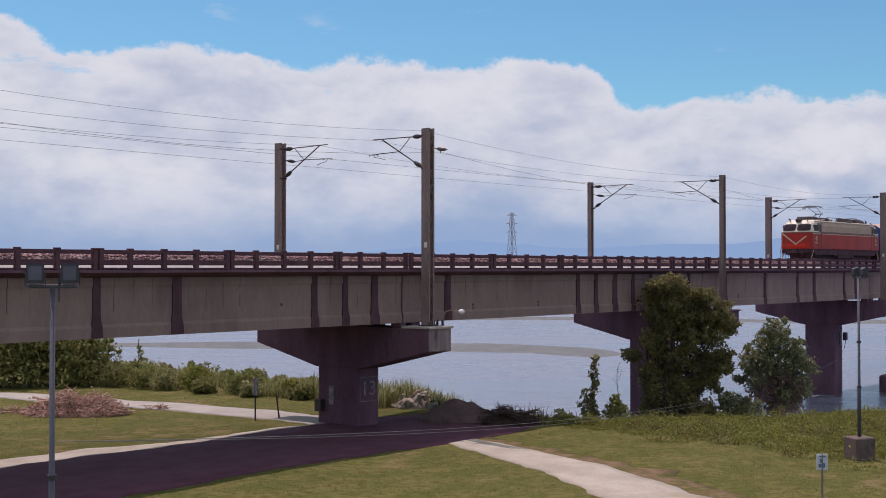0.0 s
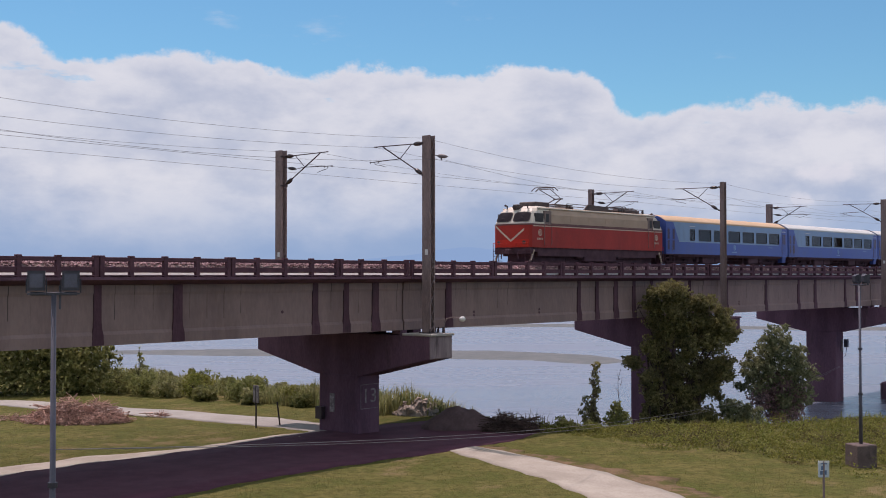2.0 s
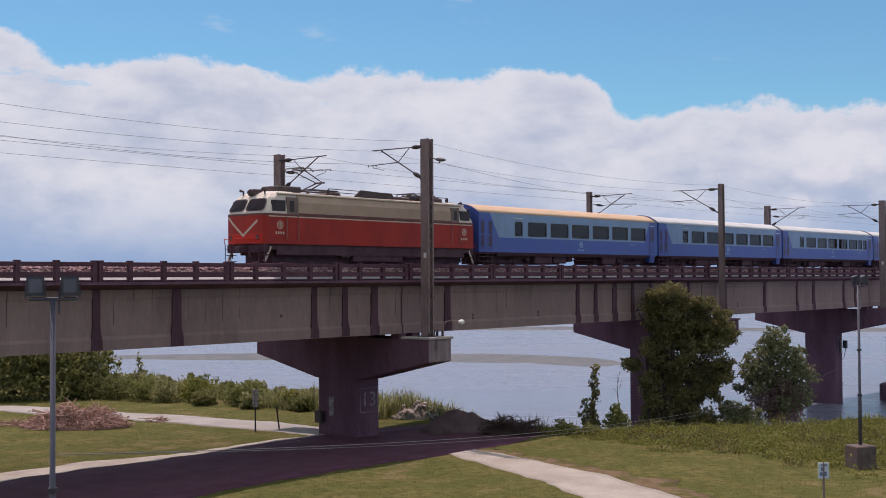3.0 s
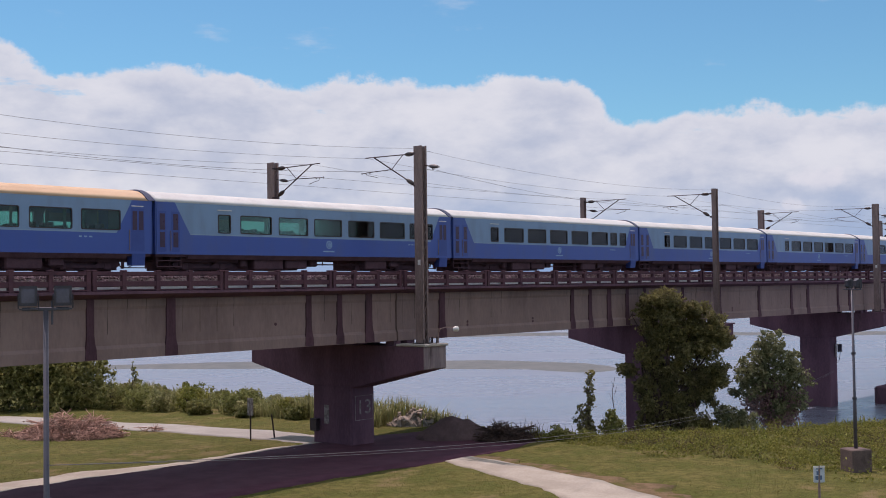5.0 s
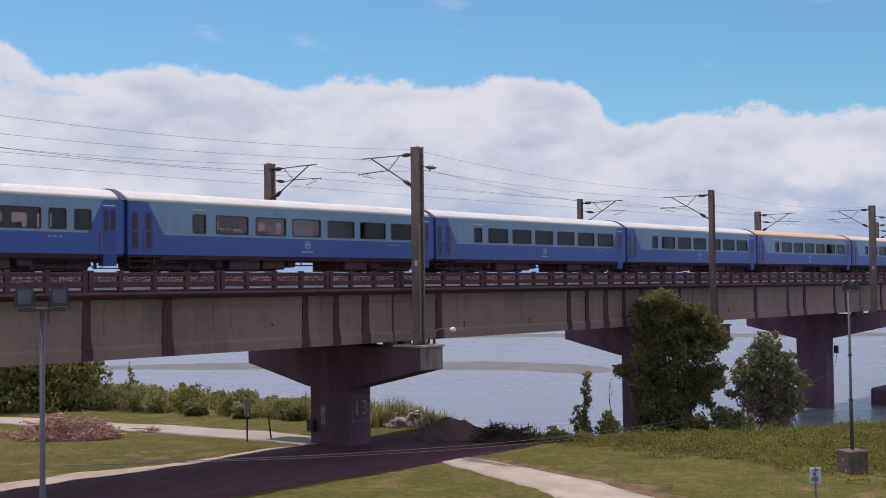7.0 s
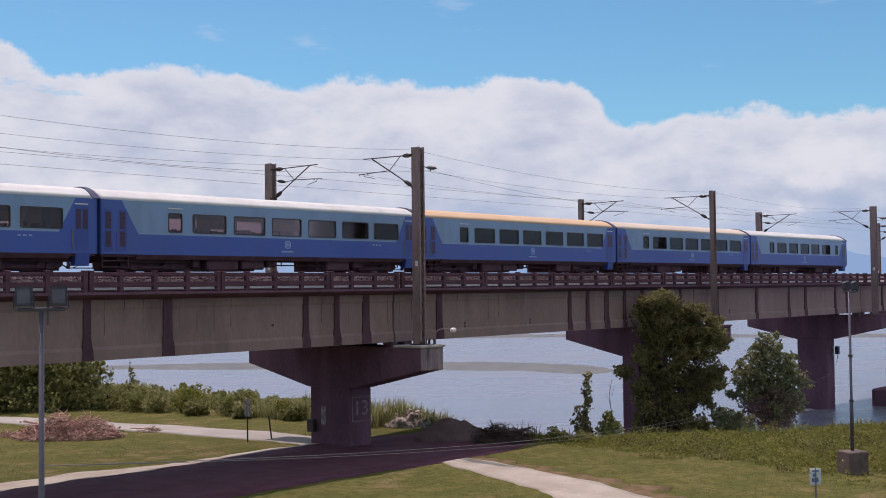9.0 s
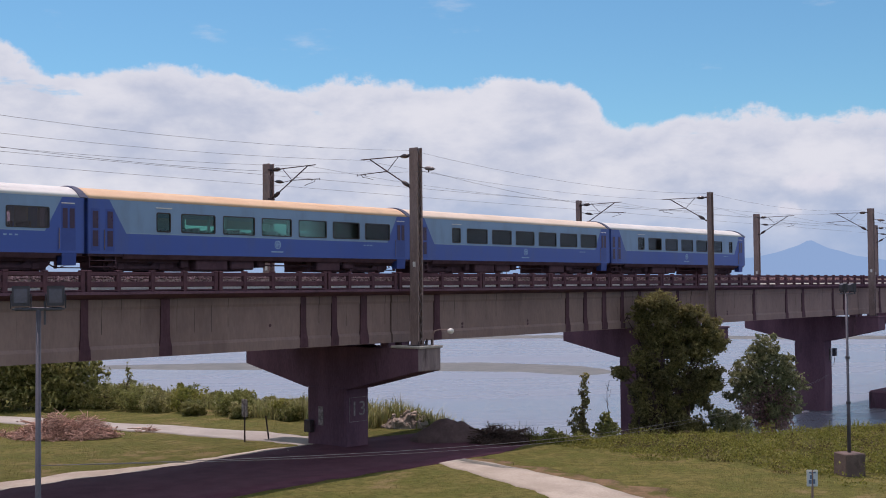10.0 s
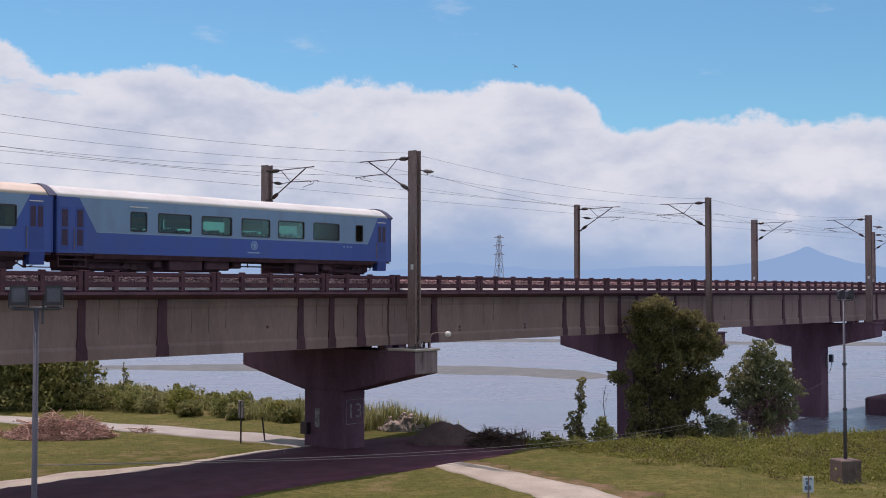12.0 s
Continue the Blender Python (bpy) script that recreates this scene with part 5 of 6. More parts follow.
    part("roof", bm, LOCO_CREAM, v, smooth=False)
    # roof gear
    for a, b, h, hw in ((1.6, 3.1, 3.95, 0.62), (5.2, 5.5, 3.8, 0.8), (11.7, 13.6, 3.86, 0.7), (9.6, 10.6, 3.82, 0.5)):
        bm = bmesh.new()
        box(bm, a, b, -hw, hw, 3.6, h, 0.05)
        part("roof_box", bm, ROOF_GEAR, v)
    bm = bmesh.new()
    loft(bm, [[(6.4, y, 3.60), (6.9, y, 3.98), (9.2, y, 3.90), (9.4, y, 3.60)] for y in (-0.95, -0.88)])
    part("louvre_cover", bm, ROOF_GEAR, v)
    bm = bmesh.new()
    for y in (-0.75, 0.75):
        tube(bm, [(4.8, y, 3.95), (14.0, y, 3.90)], 0.022)
    part("busbar", bm, ROOF_GEAR, v)
    for x in (4.8, 7.0, 9.4, 10.9, 11.2, 13.9):
        for y in (-0.75, 0.75):
            bm = bmesh.new()
            insulator(bm, (x, y, 3.58), (x, y, 3.93), 0.07)
            part("roof_insulator", bm, PORCELAIN, v, smooth=True)
    # raised pantograph over the front, a folded one at the back
    for x, up in ((4.6, 1), (12.4, 0)):
        p = new("pantograph")
        p.parent = v
        p.matrix_basis = pose(x, 0, 0)

        def bar(name, pts, r=0.025):
            bm = bmesh.new()
            tube(bm, pts, r)
            part(name, bm, ROOF_GEAR, p)

        for y in (-0.6, 0.6):
            bar("base_rail", [(-1.0, y, 3.86), (1.0, y, 3.86)], 0.04)
        for q in (-0.9, 0.9):
            bar("base_rail", [(q, -0.62, 3.86), (q, 0.62, 3.86)], 0.04)
        knee, head = ((0.30, 4.28), (-1.15, 4.92)) if up else ((0.95, 4.0), (-0.8, 4.06))
        for y in (-0.32, 0.32):
            bar("lower_arm", [(-0.55, y, 3.9), (knee[0], y * 0.7, knee[1])], 0.035)
            bar("upper_arm", [(knee[0], y * 0.7, knee[1]), (head[0], y * 1.3, head[1] - 0.1)], 0.026)
        bar("cross_bar", [(knee[0], -0.35, knee[1]), (knee[0], 0.35, knee[1])], 0.045)
        bar("cross_bar", [(head[0], -0.45, head[1] - 0.1), (head[0], 0.45, head[1] - 0.1)], 0.03)
        for d in (-0.22, 0.22):
            bar("collector_strip", [(head[0] + d, -0.85, head[1] - 0.2), (head[0] + d, -0.6, head[1]), (head[0] + d, 0.6, head[1]), (head[0] + d, 0.85, head[1] - 0.2)], 0.03)
    # below the floor
    bm = bmesh.new()
    box(bm, 0.4, L - 0.4, -1.3, 1.3, 0.86, 1.14)
    for s in (-1, 1):
        box(bm, 0.9, L - 0.9, s * 1.28 - 0.05, s * 1.28 + 0.05, 0.62, 1.12)
    box(bm, 0.9, L - 0.9, -0.95, 0.95, 0.22, 0.9)
    for a, b, lo in ((6.0, 9.7, 0.30), (5.2, 5.8, 0.5), (9.9, 10.5, 0.5)):
        box(bm, a, b, -1.3, 1.3, lo, 0.9, 0.05)
    part("underframe", bm, UNDER, v)
    for x in (3.1, L - 3.1):
        b = bogie(v, x, 0.48, 1.35)
        bm = bmesh.new()
        for s in (-1, 1):
            box(bm, -2.0, 2.0, s * 1.05 - 0.05, s * 1.05 + 0.05, 0.55, 0.90)
        part("skirt", bm, UNDER, b)
    return v


loco = make_loco()
coaches = []
for k in range(9):
    roof = {0: ROOF_CREAM, 6: ROOF_CREAM, 7: ROOF_PALE}.get(k, ROOF_WHITE)
    rows = WINDOWS_C if k == 8 else (WINDOWS_B if k == 2 else WINDOWS_A)
    what = {0: "cream-orange roof", 6: "cream-orange roof", 7: "pale-cream roof"}.get(k, "white roof")
    coaches.append(make_coach(rows, roof, f"two-tone blue passenger coach with a {what} on the near track", PANE_BROWN if k in (2, 3, 4, 5) else PANE))


# ---- lamps, signs, cables, heaps ----
def flood_mast(x, y, z0, top, turn, block, label):
    """A pole with two boxed floodlights on a cross arm, on a concrete block or straight in the ground."""
    m = thing("floodlight_mast", label, "street lamp", pose(x, y, 0, 0, 0, turn), "floodlight masts")
    bm = bmesh.new()
    tube(bm, [(0, 0, z0), (0, 0, z0 + 2.2), (0, 0, z0 + 2.25), (0, 0, top)], [0.085, 0.08, 0.062, 0.05], 12)
    part("pole", bm, LAMP_GREY, m, smooth=True)
    for z in (z0 + 2.2, z0 + 4.2):
        bm = bmesh.new()
        tube(bm, [(0, 0, z - 0.05), (0, 0, z + 0.05)], 0.1, 10)
        part("band", bm, LAMP_DARK, m)
    bm = bmesh.new()
    box(bm, -0.45, 0.45, -0.04, 0.04, top - 0.02, top + 0.05, 0.01)
    box(bm, -0.5, -0.15, -0.14, 0.14, top + 0.0, top + 0.03)
    box(bm, 0.15, 0.5, -0.14, 0.14, top + 0.0, top + 0.03)
    part("cross_arm", bm, LAMP_GREY, m)
    for s in (-0.33, 0.33):
        bm = bmesh.new()
        loft(bm, [[(s + a * w, -0.1 + d, top + 0.08 + 0.2 * (1 + b * w)) for a, b in ((-0.17, -1), (0.17, -1), (0.17, 1), (-0.17, 1))] for d, w in ((-0.08, 1.0), (0.04, 1.0), (0.18, 0.62))])
        h = part("floodlight", bm, LAMP_DARK, m)
        bm = bmesh.new()
        box(bm, s - 0.125, s + 0.125, -0.19, -0.182, top + 0.14, top + 0.42)
        part("lens", bm, LAMP_GLASS, h)
        for e in (-1, 1):
            bm = bmesh.new()
            box(bm, s + e * 0.19 - 0.012, s + e * 0.19 + 0.012, -0.10, -0.04, top + 0.03, top + 0.32)
            part("yoke", bm, LAMP_DARK, h)
    bm = bmesh.new()
    tube(bm, [(0.12, 0, top - 0.3), (0.12, 0, top + 0.18)], 0.025)
    part("sensor", bm, LAMP_GREY, m)
    if block:
        bm = bmesh.new()
        box(bm, -0.49, 0.49, -0.49, 0.49, -0.4, z0 - 0.02, 0.04)
        part("footing", bm, FOOTING, m, "square concrete footing block")
    return m


flood_mast(13.15, 21.57, 0.0, 8.02, -33, False, "grey floodlight mast with two boxed lamps")
flood_mast(52.4, 20.4, 0.92, 7.95, 55, True, "grey floodlight mast on a concrete footing in the weeds")


def bridge_lamp():
    m = thing("bridge_lamp", "small white lamp on a bent pipe at the pier cap", "lamp", pose(46.3, 39.5, 5.46))
    bm = bmesh.new()
    tube(bm, [(0, 0, 0), (0, 0, 0.5), (0.05, -0.1, 0.72), (0.15, -0.35, 0.8), (0.3, -0.8, 0.78)], 0.035)
    part("arm", bm, STEEL, m)
    bm = bmesh.new()
    bmesh.ops.create_uvsphere(bm, u_segments=14, v_segments=8, radius=0.17, matrix=Matrix.Translation((0.32, -0.92, 0.72)) @ Matrix.Diagonal((1, 1, 0.85, 1)))
    part("globe", bm, WHITE, m, smooth=True)
    for y in (0.3, 0.62, 0.85):
        bm = bmesh.new()
        tube(bm, [(0.25, y, 0), (0.25, y, 0.28)], 0.05, 8)
        part("stub_pipe", bm, STEEL_DARK, m)


bridge_lamp()


def sign_post(x, y, h, label, panel, lean=0.0, color=None):
    g = ground_z(x, y)
    m = thing("sign_post", label, "sign", pose(x, y, g - 0.1, 0, lean, 0))
    bm = bmesh.new()
    tube(bm, [(0, 0, 0), (0, 0, h + 0.1)], 0.045, 8)
    part("post", bm, STEEL_DARK if panel != "blue" else STEEL, m)
    if panel:
        bm = bmesh.new()
        w = 0.27 if panel != "blue" else 0.2
        box(bm, -0.03, 0.03, -w, w, h - 0.85 if panel != "blue" else h - 0.5, h + 0.1, 0.01)
        p = part("panel", bm, DULL_WHITE if panel != "blue" else SIGN_PALE, m)
        p.matrix_basis = pose(0, 0, 0, 0, 0, -8 if panel != "blue" else 40)
        if panel == "blue":
            bm = bmesh.new()
            for a in ((-0.02, 0.10, -0.12, 0.02), (-0.12, 0.12, 0.08, 0.14), (-0.1, 0.0, -0.3, -0.14), (0.04, 0.14, -0.3, -0.16)):
                box(bm, -0.037, -0.031, a[0], a[1], h - 0.1 + a[2], h - 0.1 + a[3])
            part("symbol", bm, SIGN_BLUE, p)
            bm = bmesh.new()
            box(bm, -0.037, -0.031, -0.2, 0.2, h + 0.02, h + 0.1)
            part("top_band", bm, WHITE, p)
    return m


sign_post(43.4, 50.7, 2.35, "grey back of a sign board on a thin post", "grey")
sign_post(44.9, 50.4, 1.35, "leaning dark marker post in the grass", "", -9)
sign_post(42.4, 17.9, 1.62, "small pale blue sign board on a post in the weeds", "blue")


def cable(name, a, b, sag, r, label):
    bm = bmesh.new()
    a, b = Vector(a), Vector(b)
    pts = [a.lerp(b, i / 40) - Vector((0, 0, sag * 4 * (i / 40) * (1 - i / 40))) for i in range(41)]
    tube(bm, pts, r, 5)
    tagged(finish(name, bm, CABLE_PALE), label, "cable", "slung cables")


cable("slung_cable", (13.2, 21.6, 4.9), (108.7, 44.2, -0.05), 1.62, 0.008, "pale cable slung low between mast and pier")
cable("slung_cable", (13.2, 21.6, 4.9), (108.7, 44.2, -0.15), 1.76, 0.007, "pale cable slung low between mast and pier")


def pier_box(x):
    m = thing("junction_box", "grey junction boxes on a bracket on the pier", "box", pose(x, 44.2, 2.0))
    bm = bmesh.new()
    box(bm, 0.70, 0.98, -0.42, -0.05, -0.35, 0.38, 0.02)
    part("cabinet", bm, LAMP_GREY, m)
    bm = bmesh.new()
    box(bm, 0.15, 0.4, -0.14, -0.01, -0.8, 0.4, 0.02)
    part("duct", bm, DULL_WHITE, m)
    bm = bmesh.new()
    tube(bm, [(0.8, -0.3, -0.34), (0.75, -0.2, -1.1), (0.3, -0.05, -1.5)], 0.03)
    part("lead", bm, WIRE, m)


pier_box(108.75)


def caisson():
    bm = bmesh.new()
    box(bm, 113.2, 121.0, 37.8, 42.2, -5.5, -1.75, 0.18)
    tagged(finish("caisson", bm, CONCRETE_DARK), "low dark concrete caisson standing in the river", "foundation")


caisson()


def pylon():
    """A far lattice power pylon."""
    m = thing("power_pylon", "tall grey lattice power pylon far across the river", "pylon", pose(558.5, 423.7, 0))
    bm = bmesh.new()
    lv = [(-4, 3.2), (8, 2.6), (16, 2.1), (23, 1.65), (29, 1.3), (34, 1.05), (41, 0.7)]
    for (z0, w0), (z1, w1) in zip(lv, lv[1:]):
        for a, b in ((1, 1), (1, -1), (-1, -1), (-1, 1)):
            tube(bm, [(a * w0, b * w0, z0), (a * w1, b * w1, z1)], 0.11, 4)
        c = [(1, 1), (1, -1), (-1, -1), (-1, 1), (1, 1)]
        for p, q in zip(c, c[1:]):
            tube(bm, [(p[0] * w0, p[1] * w0, z0), (q[0] * w1, q[1] * w1, z1)], 0.07, 4)
            tube(bm, [(q[0] * w0, q[1] * w0, z0), (p[0] * w1, p[1] * w1, z1)], 0.07, 4)
            tube(bm, [(p[0] * w1, p[1] * w1, z1), (q[0] * w1, q[1] * w1, z1)], 0.07, 4)
    part("tower", bm, STEEL, m)
    for z, w in ((39.5, 3.0), (34.5, 3.4), (29.5, 3.2)):
        bm = bmesh.new()
        for s in (-1, 1):
            tip = Vector((0.66, -0.76, 0)) * (s * w)
            for d in (0.0, 0.9):
                tube(bm, [(0, 0, z + d), (tip.x, tip.y, z)], 0.1, 4)
        part("cross_arm", bm, STEEL, m)


pylon()


def far_house(x, y, w, h, label):
    m = thing("house", label, "house", pose(x, y, 0, 0, 0, 40), "far houses")
    bm = bmesh.new()
    h -= 3.2
    box(bm, -w, w, -w * 0.6, w * 0.6, -4, h)
    part("wall", bm, WHITE, m)
    bm = bmesh.new()
    loft(bm, [[(s * (w + 0.5), -w * 0.7, h), (s * (w + 0.5), 0, h + 0.8), (s * (w + 0.5), w * 0.7, h)] for s in (-1, 1)])
    part("roof", bm, CONCRETE_PALE, m)


for k, (px, d, w, h) in enumerate(((0.0, 900, 5, 16.0), (3.0, 900, 3, 15.0), (4.4, 940, 4, 18.5), (7.4, 950, 4, 16.5), (8.0, 930, 3, 17.5), (-4.0, 920, 4, 14.0))):
    a = radians(36.0 - px)
    far_house(d * math.cos(a), d * math.sin(a), w, h, "small pale house far behind the river")


def brush_heap(x, y, rx, ry, h, count, mat, label, turn=0):
    g = ground_z(x, y)
    m = thing("brush_pile", label, "brush pile", pose(x, y, g, 0, 0, turn))
    rng = random.Random(3)
    bm = bmesh.new()
    for _ in range(count):
        a, r = rng.uniform(0, math.tau), rng.random() ** 0.6
        px, py = rx * r * math.cos(a), ry * r * math.sin(a)
        top = h * (1 - r**2) * (0.72 + 0.7 * noise.noise((px * 0.8, py * 0.8, 2)) + 0.15 * px / rx)
        z = rng.uniform(0.05, max(0.12, top))
        d = Vector((rng.gauss(0, 1), rng.gauss(0, 1), rng.gauss(0.12, 0.4))).normalized() * rng.uniform(0.15, 0.55)
        p = Vector((px, py, z))
        bend = Vector((rng.gauss(0, 0.1), rng.gauss(0, 0.1), rng.gauss(0, 0.1)))
        r0 = rng.uniform(0.008, 0.035)
        tube(bm, [p - d, p + bend, p + d], [r0, r0 * 0.8, r0 * 0.4], 4)
    for s in range(min(9, count // 30)):
        a = rng.uniform(-0.5, 0.5) + (0 if s % 2 else math.pi)
        p = Vector((rx * 0.5 * math.cos(a), ry * 0.6 * math.sin(a), h * 0.5))
        tube(bm, [p, p + Vector((math.cos(a) * 0.9, math.sin(a) * 0.6, rng.uniform(-0.1, 0.3)))], [0.05, 0.02], 5)
    tagged(part("brushwood", bm, mat, m), kind="stuff")
    n = count
    pts = in_clumps([(0, 0, 0.0, rx, ry, h * 0.85)], n, 8, 0.6)
    pts = pts[pts[:, 2] > 0.03]
    lv = leaves_at("dead_leaves", pts * (1, 1, 0.7), 0.16, mat, m, seed=9)
    tagged(lv, kind="stuff")


brush_heap(38.4, 60.6, 3.0, 1.7, 1.65, 2200, TWIG, "heap of cut dry pinkish-brown branches on the grass", -48)
brush_heap(43.2, 59.32, 0.7, 0.4, 0.45, 30, TWIG, "few broken branches lying at the track edge", -48)
brush_heap(36.46, 64.03, 1.3, 0.7, 0.4, 60, TWIG, "thin scatter of broken branches on the grass", -48)
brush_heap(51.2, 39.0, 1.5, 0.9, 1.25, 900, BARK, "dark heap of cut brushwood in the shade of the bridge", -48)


def heap(name, x, y, rx, ry, h, mat, label, seed, stones=0, turn=0):
    rng = random.Random(seed)
    g = min(ground_z(x + a, y + b) for a in (-rx, rx) for b in (-ry, ry))
    m = thing(name, label, "heap", pose(x, y, ground_z(x, y), 0, 0, turn))
    bm = bmesh.new()
    rings = []
    for i in range(13):
        r = i / 12
        ring = []
        for k in range(36):
            a = k * math.tau / 36
            px, py = rx * r * math.cos(a), ry * r * math.sin(a)
            z = h * (1 - r**1.7) * (1 + 0.25 * noise.noise((px * 0.9, py * 0.9, seed))) + 0.10 * noise.noise((px * 3, py * 3, seed + 4)) * (1 - r) - (0.6 if i == 12 else 0)
            ring.append((px + 0.01 * math.cos(a), py + 0.01 * math.sin(a), z))
        rings.append(ring)
    loft(bm, rings)
    tagged(part("soil", bm, mat, m, smooth=True), kind="stuff")
    if stones:
        bm = bmesh.new()
        for _ in range(stones):
            a, r = rng.uniform(0, math.tau), rng.random() ** 0.5
            px, py = rx * r * math.cos(a), ry * r * math.sin(a)
            s = rng.uniform(0.08, 0.3)
            q = pose(px, py, h * (1 - r**1.7) + 0.02, rng.uniform(0, 360), rng.uniform(0, 360), rng.uniform(0, 360))
            box(bm, -s, s, -s * 0.7, s * 0.7, -s * 0.4, s * 0.4, s * 0.12, 0, q)
        tagged(part("rubble", bm, RUBBLE, m), kind="stuff")
    return m


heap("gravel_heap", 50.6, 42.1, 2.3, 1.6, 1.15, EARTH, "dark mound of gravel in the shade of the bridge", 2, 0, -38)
heap("rubble_heap", 53.7, 47.9, 1.45, 1.0, 0.8, RUBBLE, "pale heap of broken concrete rubble beside the reeds", 5, 90, -38)


# ---- plants ----
def limb(bm, a, b, r0, r1, rng, k=5):
    a, b = Vector(a), Vector(b)
    pts = [a.lerp(b, i / k) + Vector((rng.gauss(0, 0.06), rng.gauss(0, 0.06), 0)) * (b - a).length * 0.35 * (0 < i < k) for i in range(k + 1)]
    tube(bm, pts, [r0 + (r1 - r0) * i / k for i in range(k + 1)], 6)


def make_tree(name, label, base, clumps, leaves, size, mat, trunk_r, seed, category="tree", cut=None, droop=0.4, bare=1):
    rng = random.Random(seed)
    m = thing(name, label, category, pose(*base))
    bm = bmesh.new()
    fork = Vector((0, 0, clumps[0][2] * 0.4 + 0.6))
    limb(bm, (0, 0, -0.6), fork, trunk_r, trunk_r * 0.75, rng)
    for c in clumps[::bare]:
        limb(bm, fork * rng.uniform(0.5, 1), c[:3], trunk_r * 0.5, 0.02, rng)
        for _ in range(4):
            d = Vector((rng.gauss(0, 1), rng.gauss(0, 1), rng.gauss(0, 1))).normalized()
            limb(bm, c[:3], (c[0] + d.x * c[3] * 0.9, c[1] + d.y * c[4] * 0.9, c[2] + d.z * c[5] * 0.9), 0.035, 0.008, rng, 3)
    part("trunk", bm, BARK, m)
    sprigs = []
    for q in clumps:
        for _ in range(7):
            d = Vector((rng.gauss(0, 1), rng.gauss(0, 1), rng.gauss(0.25, 1))).normalized() * rng.uniform(0.95, 1.35)
            r = rng.uniform(0.16, 0.34) * max(0.6, min(1.0, q[3]))
            sprigs.append((q[0] + d.x * q[3], q[1] + d.y * q[4], q[2] + d.z * q[5], r, r, r * 0.8))
    pts = np.concatenate([in_clumps(clumps, int(leaves * 0.72), seed, 0.2), in_clumps(sprigs, int(leaves * 0.34), seed + 1, 0.0)])
    pts = pts[pts[:, 2] > -0.2]
    if cut is not None:
        pts = pts[cut(pts)]
    tagged(leaves_at("crown", pts, size, mat, m, droop, seed), kind="stuff")
    return m


def vine_pier():
    """Climbers that hang over the pier in a tall, ragged mass, open below between the stems."""
    rng = np.random.default_rng(4)
    along = Vector((0.65, -0.76, 0))
    clumps = []
    for k in range(135):
        u, z = rng.uniform(-3.35, 3.6), rng.uniform(4.0, 9.85)
        z -= 0.07 * (u + 0.3) ** 2 * (z > 7.5) + (0.5 if u > 1.2 and z > 8 else 0)
        r = rng.uniform(0.32, 0.72)
        v = rng.uniform(-1.0, 0.7)
        clumps.append((along.x * u + 0.76 * v, along.y * u + 0.65 * v, z, r, r, r * 0.75))
    for k in range(120):
        u, z = rng.uniform(-1.95, 2.9), rng.uniform(-0.6, 4.6)
        if u > 2.3 and 1.2 < z < 2.6:
            continue
        r = rng.uniform(0.25, 0.55)
        v = rng.uniform(-0.6, 0.7)
        clumps.append((along.x * u + 0.76 * v, along.y * u + 0.65 * v, z, r, r, r * 1.5))
    m = make_tree("climber_tree", "dark tree overgrown with creepers against the bridge pier", (69.25, 39.3, -2.1), clumps, 78000, 0.20, LEAF_DARK, 0.22, 21, bare=9,
                  cut=lambda p: (p[:, 1] + 39.3 < 40.5) | (p[:, 2] < 5.2))
    r2 = random.Random(8)
    for k in range(12):
        u = r2.uniform(-2.1, 2.0)
        bm = bmesh.new()
        limb(bm, (along.x * u * 0.8, along.y * u * 0.8, -0.6), (along.x * u, along.y * u, 5.2), 0.16, 0.06, r2)
        part("stem", bm, BARK, m)


vine_pier()
young = make_tree("tree", "young broad-leaved tree in leaf on the river bank, dry below", (77.0, 35.9, -2.2),
          [(0.2, 0, 6.2, 0.9, 0.9, 0.9), (-0.4, 0.5, 5.3, 1.0, 1.0, 0.9), (0.8, -0.8, 5.0, 1.1, 1.1, 0.9), (-1.0, 1.1, 4.4, 0.9, 0.9, 0.7), (1.3, -1.5, 3.9, 0.9, 0.9, 0.8), (0.1, -0.2, 4.0, 1.4, 1.4, 1.0), (-0.7, 0.8, 3.1, 1.1, 1.1, 0.8), (1.0, -1.1, 2.5, 1.2, 1.2, 0.9), (0.3, -0.4, 1.6, 1.2, 1.2, 0.8)],
          9500, 0.24, LEAF_MID, 0.12, 31)
low = in_clumps([(0.3, -0.4, 1.2, 1.4, 1.4, 1.0), (-0.5, 0.5, 2.2, 1.1, 1.1, 0.9), (0.8, -0.9, 2.3, 1.1, 1.1, 0.9), (0.1, -0.2, 3.2, 1.0, 1.0, 0.8)], 4200, 33, 0.1)
tagged(leaves_at("dry_foliage", low, 0.22, LEAF_DRY, young, 0.5, 34), "reddish-brown dry foliage", kind="stuff")
make_tree("climber_post", "thin dead stem wrapped in leafy creeper", (57.7, 38.0, -0.4),
          [(0.1, -0.1, 3.4, 0.22, 0.22, 0.3), (0, 0, 2.7, 0.25, 0.25, 0.3), (0.1, -0.1, 2.1, 0.2, 0.2, 0.3), (-0.1, 0.15, 1.5, 0.4, 0.4, 0.4), (-0.1, 0.15, 0.8, 0.5, 0.5, 0.55), (0.1, 0, 0.3, 0.45, 0.45, 0.4)],
          900, 0.22, LEAF_DARK, 0.06, 41, "climber")
make_tree("shrub", "small cone-shaped shrub on the bank", (58.0, 36.6, -0.4), [(0, 0, 0.4, 0.75, 0.75, 0.45), (0, 0, 0.85, 0.5, 0.5, 0.4), (0, 0, 1.3, 0.22, 0.22, 0.3)], 1500, 0.18, LEAF_BUSH, 0.05, 42, "shrub")
